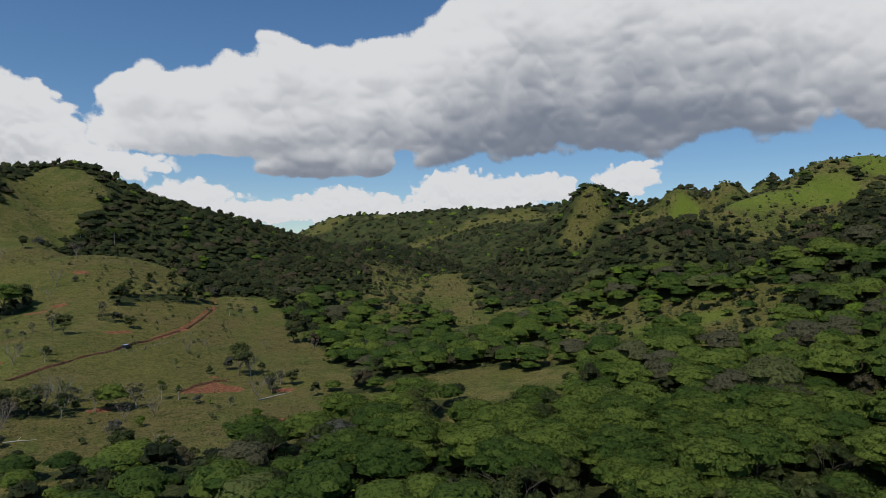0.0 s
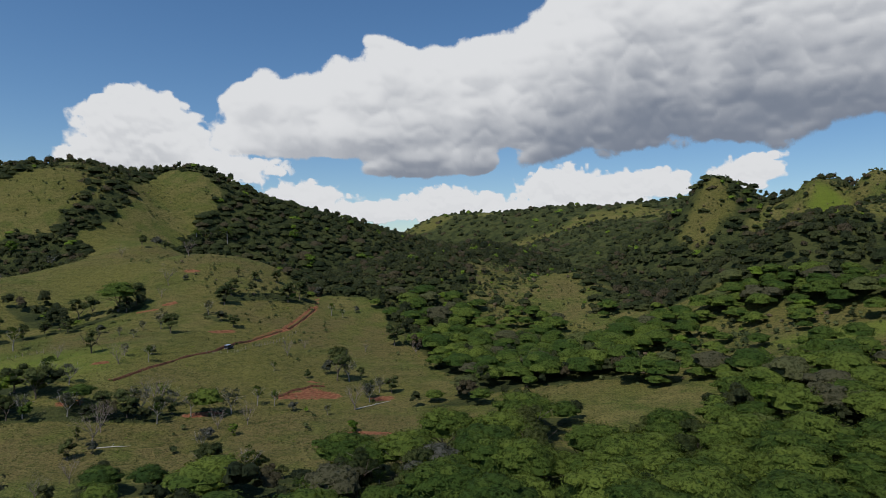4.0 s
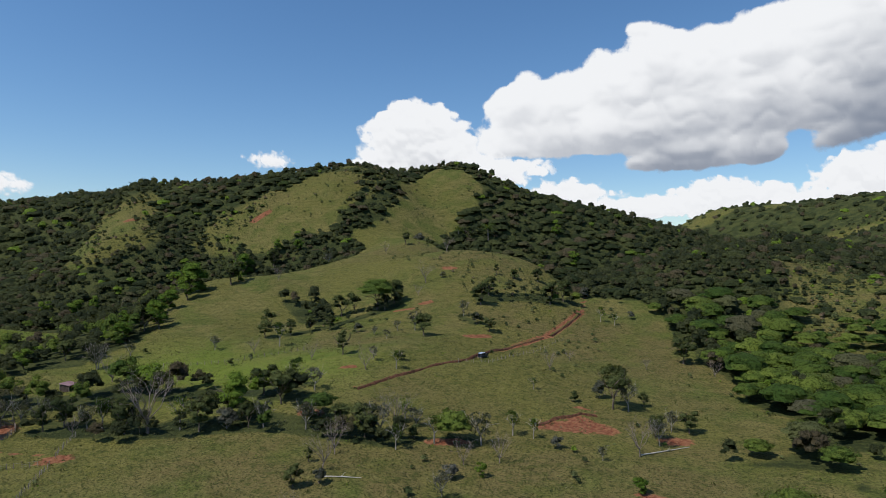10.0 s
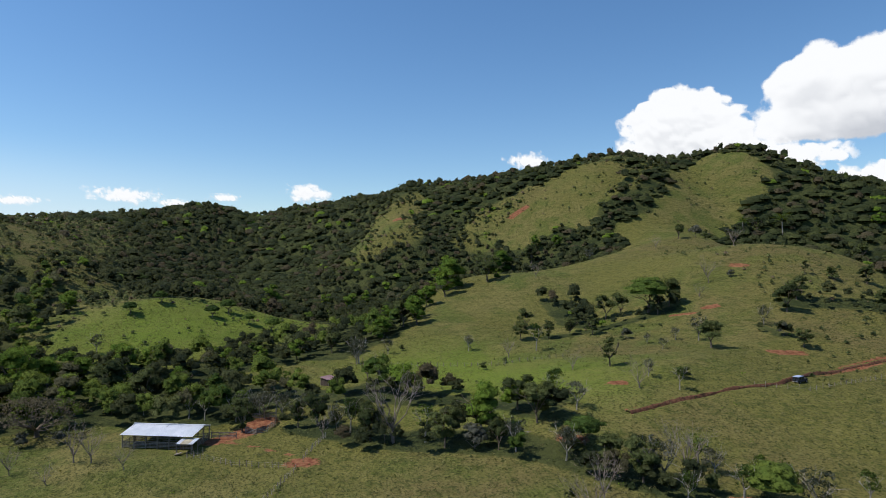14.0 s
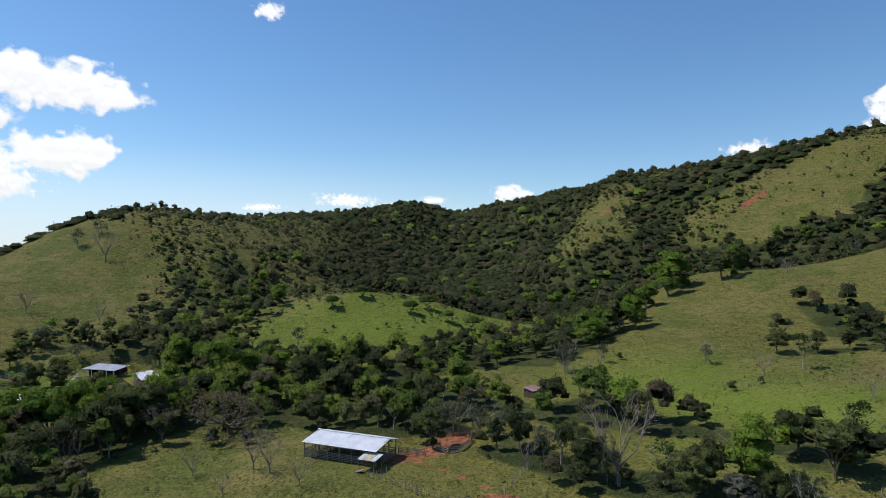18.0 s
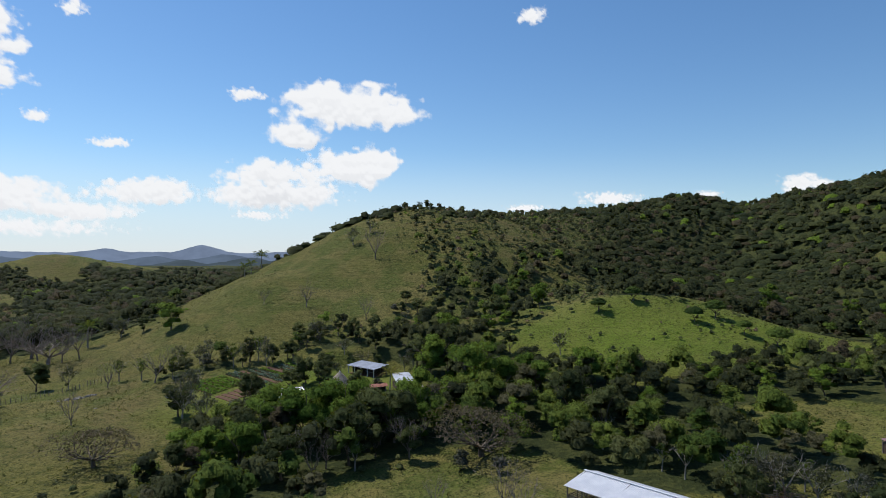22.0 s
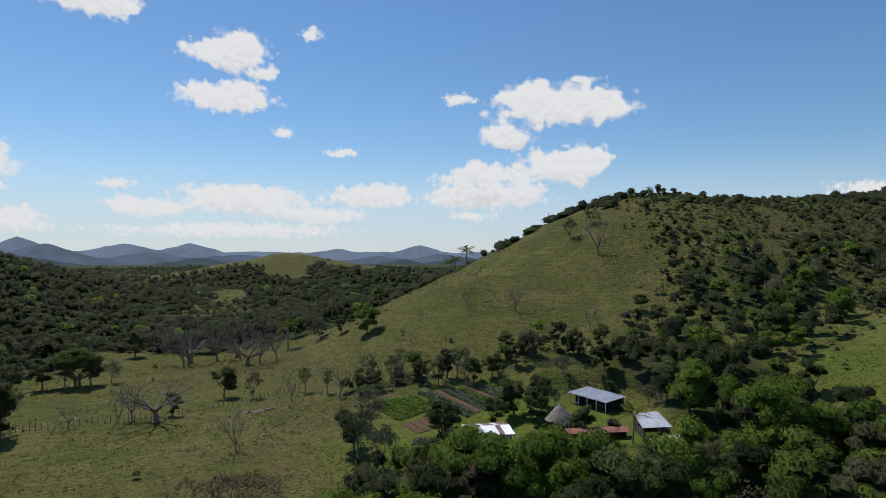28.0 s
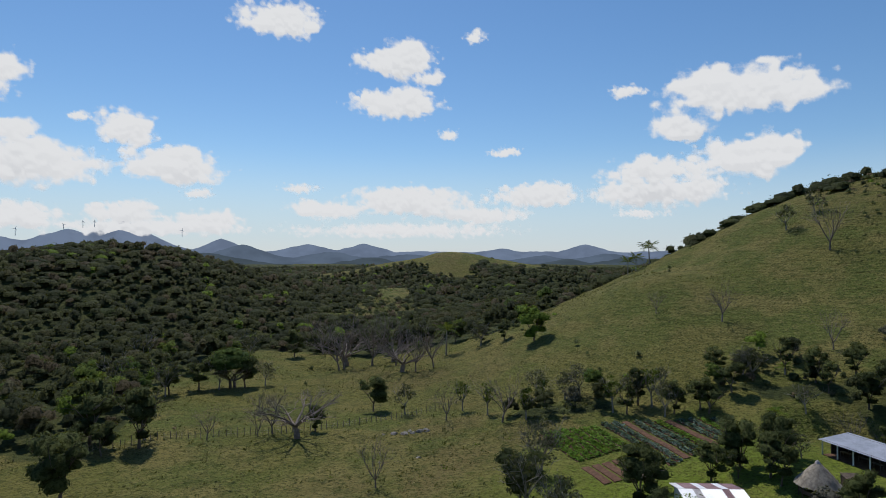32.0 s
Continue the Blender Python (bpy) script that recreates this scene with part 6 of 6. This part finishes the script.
def fallen_log(a, b, r, label):
    za, zb = ground(*a), ground(*b)
    m = ((a[0] + b[0]) / 2 + 0.2, (a[1] + b[1]) / 2)
    ob = thing("fallen_log", label, "log")
    part("trunk", *tube([(*a, za + r), (*m, ground(*m) + r * 1.3), (*b, zb + r)], (r, r * 0.8, r * 0.4), 7), PALE_WOOD, ob)
    part("limb", *tube([(*m, ground(*m) + r), (m[0] + 0.6, m[1] + 0.5, ground(*m) + 1.0)], (r * 0.5, r * 0.2), 5), PALE_WOOD, ob)


def wind_turbine(az, el, tall):
    foot = on_sky(az, el, 4330)
    root = thing("wind_turbine", "slender white wind turbine on the distant ridge", "wind turbine", "turbines on the ridge")
    top = foot + Vector((0, 0, tall))
    part("tower", *tube([foot - Vector((0, 0, 15)), top], (2.0, 1.3), 8), WHITE_PAINT, root)
    part("nacelle", *beam(top + Vector((-3, 0, 0)), top + Vector((4, 0, 0)), 3, 3), WHITE_PAINT, root)
    side = Vector((math.cos(radians(az)), math.sin(radians(az)), 0))
    for i in range(3):
        a = radians(20 * az + 120 * i)
        way = side * math.cos(a) + Vector((0, 0, math.sin(a)))
        part("blade", *tube([top, top + way * tall * 0.25, top + way * tall * 0.6], (1.4, 1.6, 0.3), 4), WHITE_PAINT, root)


def cut_bank(points, tall, seed):
    """A low scarp of bare earth along the uphill side of the track, with a crumbled edge."""
    g = np.random.default_rng(seed)
    row = []
    for (x0, y0), (x1, y1) in zip(points, points[1:]):
        n = max(2, int(math.hypot(x1 - x0, y1 - y0) / 0.7))
        row += [(x0 + (x1 - x0) * i / n, y0 + (y1 - y0) * i / n) for i in range(n)]
    verts, faces = [], []
    for i, (x, y) in enumerate(row):
        h = tall * (0.35 + 0.9 * float(fractal(np.array([x]), np.array([y]), 5, seed, 2)[0]))
        z = ground(x, y)
        for k, (off, up) in enumerate(((0.5, -0.2), (0.32, 0.25 * h), (0.12, 0.7 * h), (-0.1, h), (-0.9, h * 0.85), (-2.2, -0.25))):
            verts.append((x + off + g.normal(0, 0.1), y - 0.15 * off + g.normal(0, 0.1), z + up + g.normal(0, 0.05)))
    for i in range(len(row) - 1):
        faces += [(6 * i + k, 6 * i + k + 1, 6 * i + k + 7, 6 * i + k + 6) for k in range(5)]
    me = mesh_from("cut_bank", np.array(verts), np.array(faces), EARTH, None, True)
    me.materials.append(GROUND)
    kinds = np.array([0, 0, 0, 1, 1] * (len(row) - 1), np.int32)
    me.polygons.foreach_set("material_index", kinds)
    me.attributes.new("wood", "FLOAT", "POINT")
    tagged(new("cut_bank", me), "low crumbling cut bank of brown earth beside the cart track", "earth bank", kind="structure")


EARTH = plain("raw_earth", (0.055, 0.026, 0.016), (0.17, 0.075, 0.040), 1.3, 0.95, bump=0.6)
cut_bank([(-135, 194), (-132, 210), (-130, 222), (-126, 238), (-126, 256), (-125, 270), (-120, 285)], 0.75, 5)
cut_bank([(-119, 289), (-119, 305), (-121, 326)], 0.9, 6)
cut_bank([(-88, 208), (-86, 214), (-82, 222), (-77, 223)], 0.9, 7)
barn()
hall()
thatched_hut(-266.6, 43.0, 2.9, 4.9)
white_house()
lean_shed("red_roof_shed", "low long shed with a rusty red metal roof", ((-255.8, 47.7), (-262.9, 57.7), (-265.3, 56.6), (-258.0, 46.6)), 2.2, 1.7, 2.1, RUST, 6, DARK_TIMBER)
lean_shed("metal_roof_shed", "farm shed with a blue-grey metal roof", ((-262.6, 60.0), (-266.2, 64.8), (-271.6, 61.4), (-268.6, 57.2)), 2.6, 2.3, 3.6, ZINC_BLUE, 4, DARK_TIMBER)
lean_shed("old_shed", "low shed with old grey and rusty roof sheets", ((-256.8, 62.5), (-260.8, 68.0), (-263.4, 66.8), (-259.2, 61.5)), 2.4, 1.6, 2.0, GREY_SHEET, 4, DARK_TIMBER)
lean_shed("tool_shed", "small dark shed beside the thatched hut", ((-269.2, 46.0), (-270.6, 47.9), (-272.2, 46.8), (-270.8, 44.9)), ground(-270.5, 46.5), 1.5, 1.8, DARK_TIMBER, 2, DARK_TIMBER)
lean_shed("field_shelter", "small weathered shelter with a grey sheet roof under a tree", ((-214.5, 157.5), (-216.5, 161.5), (-219.5, 160.0), (-217.5, 156.0)), ground(-217, 159), 1.5, 2.1, PURPLE, 3, DARK_TIMBER)
jeep(-124.3, 245.0, 82)
garden()
rocks()
fallen_log((-61, 205), (-53, 216), 0.16, "bleached fallen trunk lying across the pasture")
fallen_log((-111, 155), (-104, 160), 0.14, "bleached fallen branch lying in the pasture")
fence([(-182.5, 112.2), (-165.5, 127.3)], 1.5, "line of rough wooden posts with wire in front of the barn", 1.2, 3)
fence([(-183.5, 115.5), (-182.5, 112.2)], 1.2, "short line of rough posts beside the barn", 1.2, 4)
fence([(-163.0, 128.6), (-150.8, 117.0)], 1.4, "line of rough wooden posts running down the pasture", 1.2, 5)
fence([(-167.5, 131.5), (-176.5, 140.5)], 1.4, "line of rough wooden posts beside the hedgerow", 1.2, 6)
fence([(-205, -66), (-212, -69), (-223, -68), (-239, -52), (-251, -48), (-271, -40), (-283, -37)], 1.25, "long fence of close-set crooked posts across the pasture", 1.5, 7, 2)
fence([(-229, 177), (-214, 190), (-196, 206), (-186, 224)], 2.2, "wire fence with thin posts up the green slope", 1.3, 8, 2)
fence([(-128, 231), (-120, 241), (-118, 252), (-117, 268), (-114, 288)], 2.4, "wire fence with thin posts beside the track", 1.2, 9, 2)
for az_, el_, h_ in ((165.4, 1.75, 25), (162.3, 2.2, 21), (161.0, 2.45, 20), (153.8, 1.85, 25), (160.2, 2.5, 20)):
    wind_turbine(az_, el_, h_)
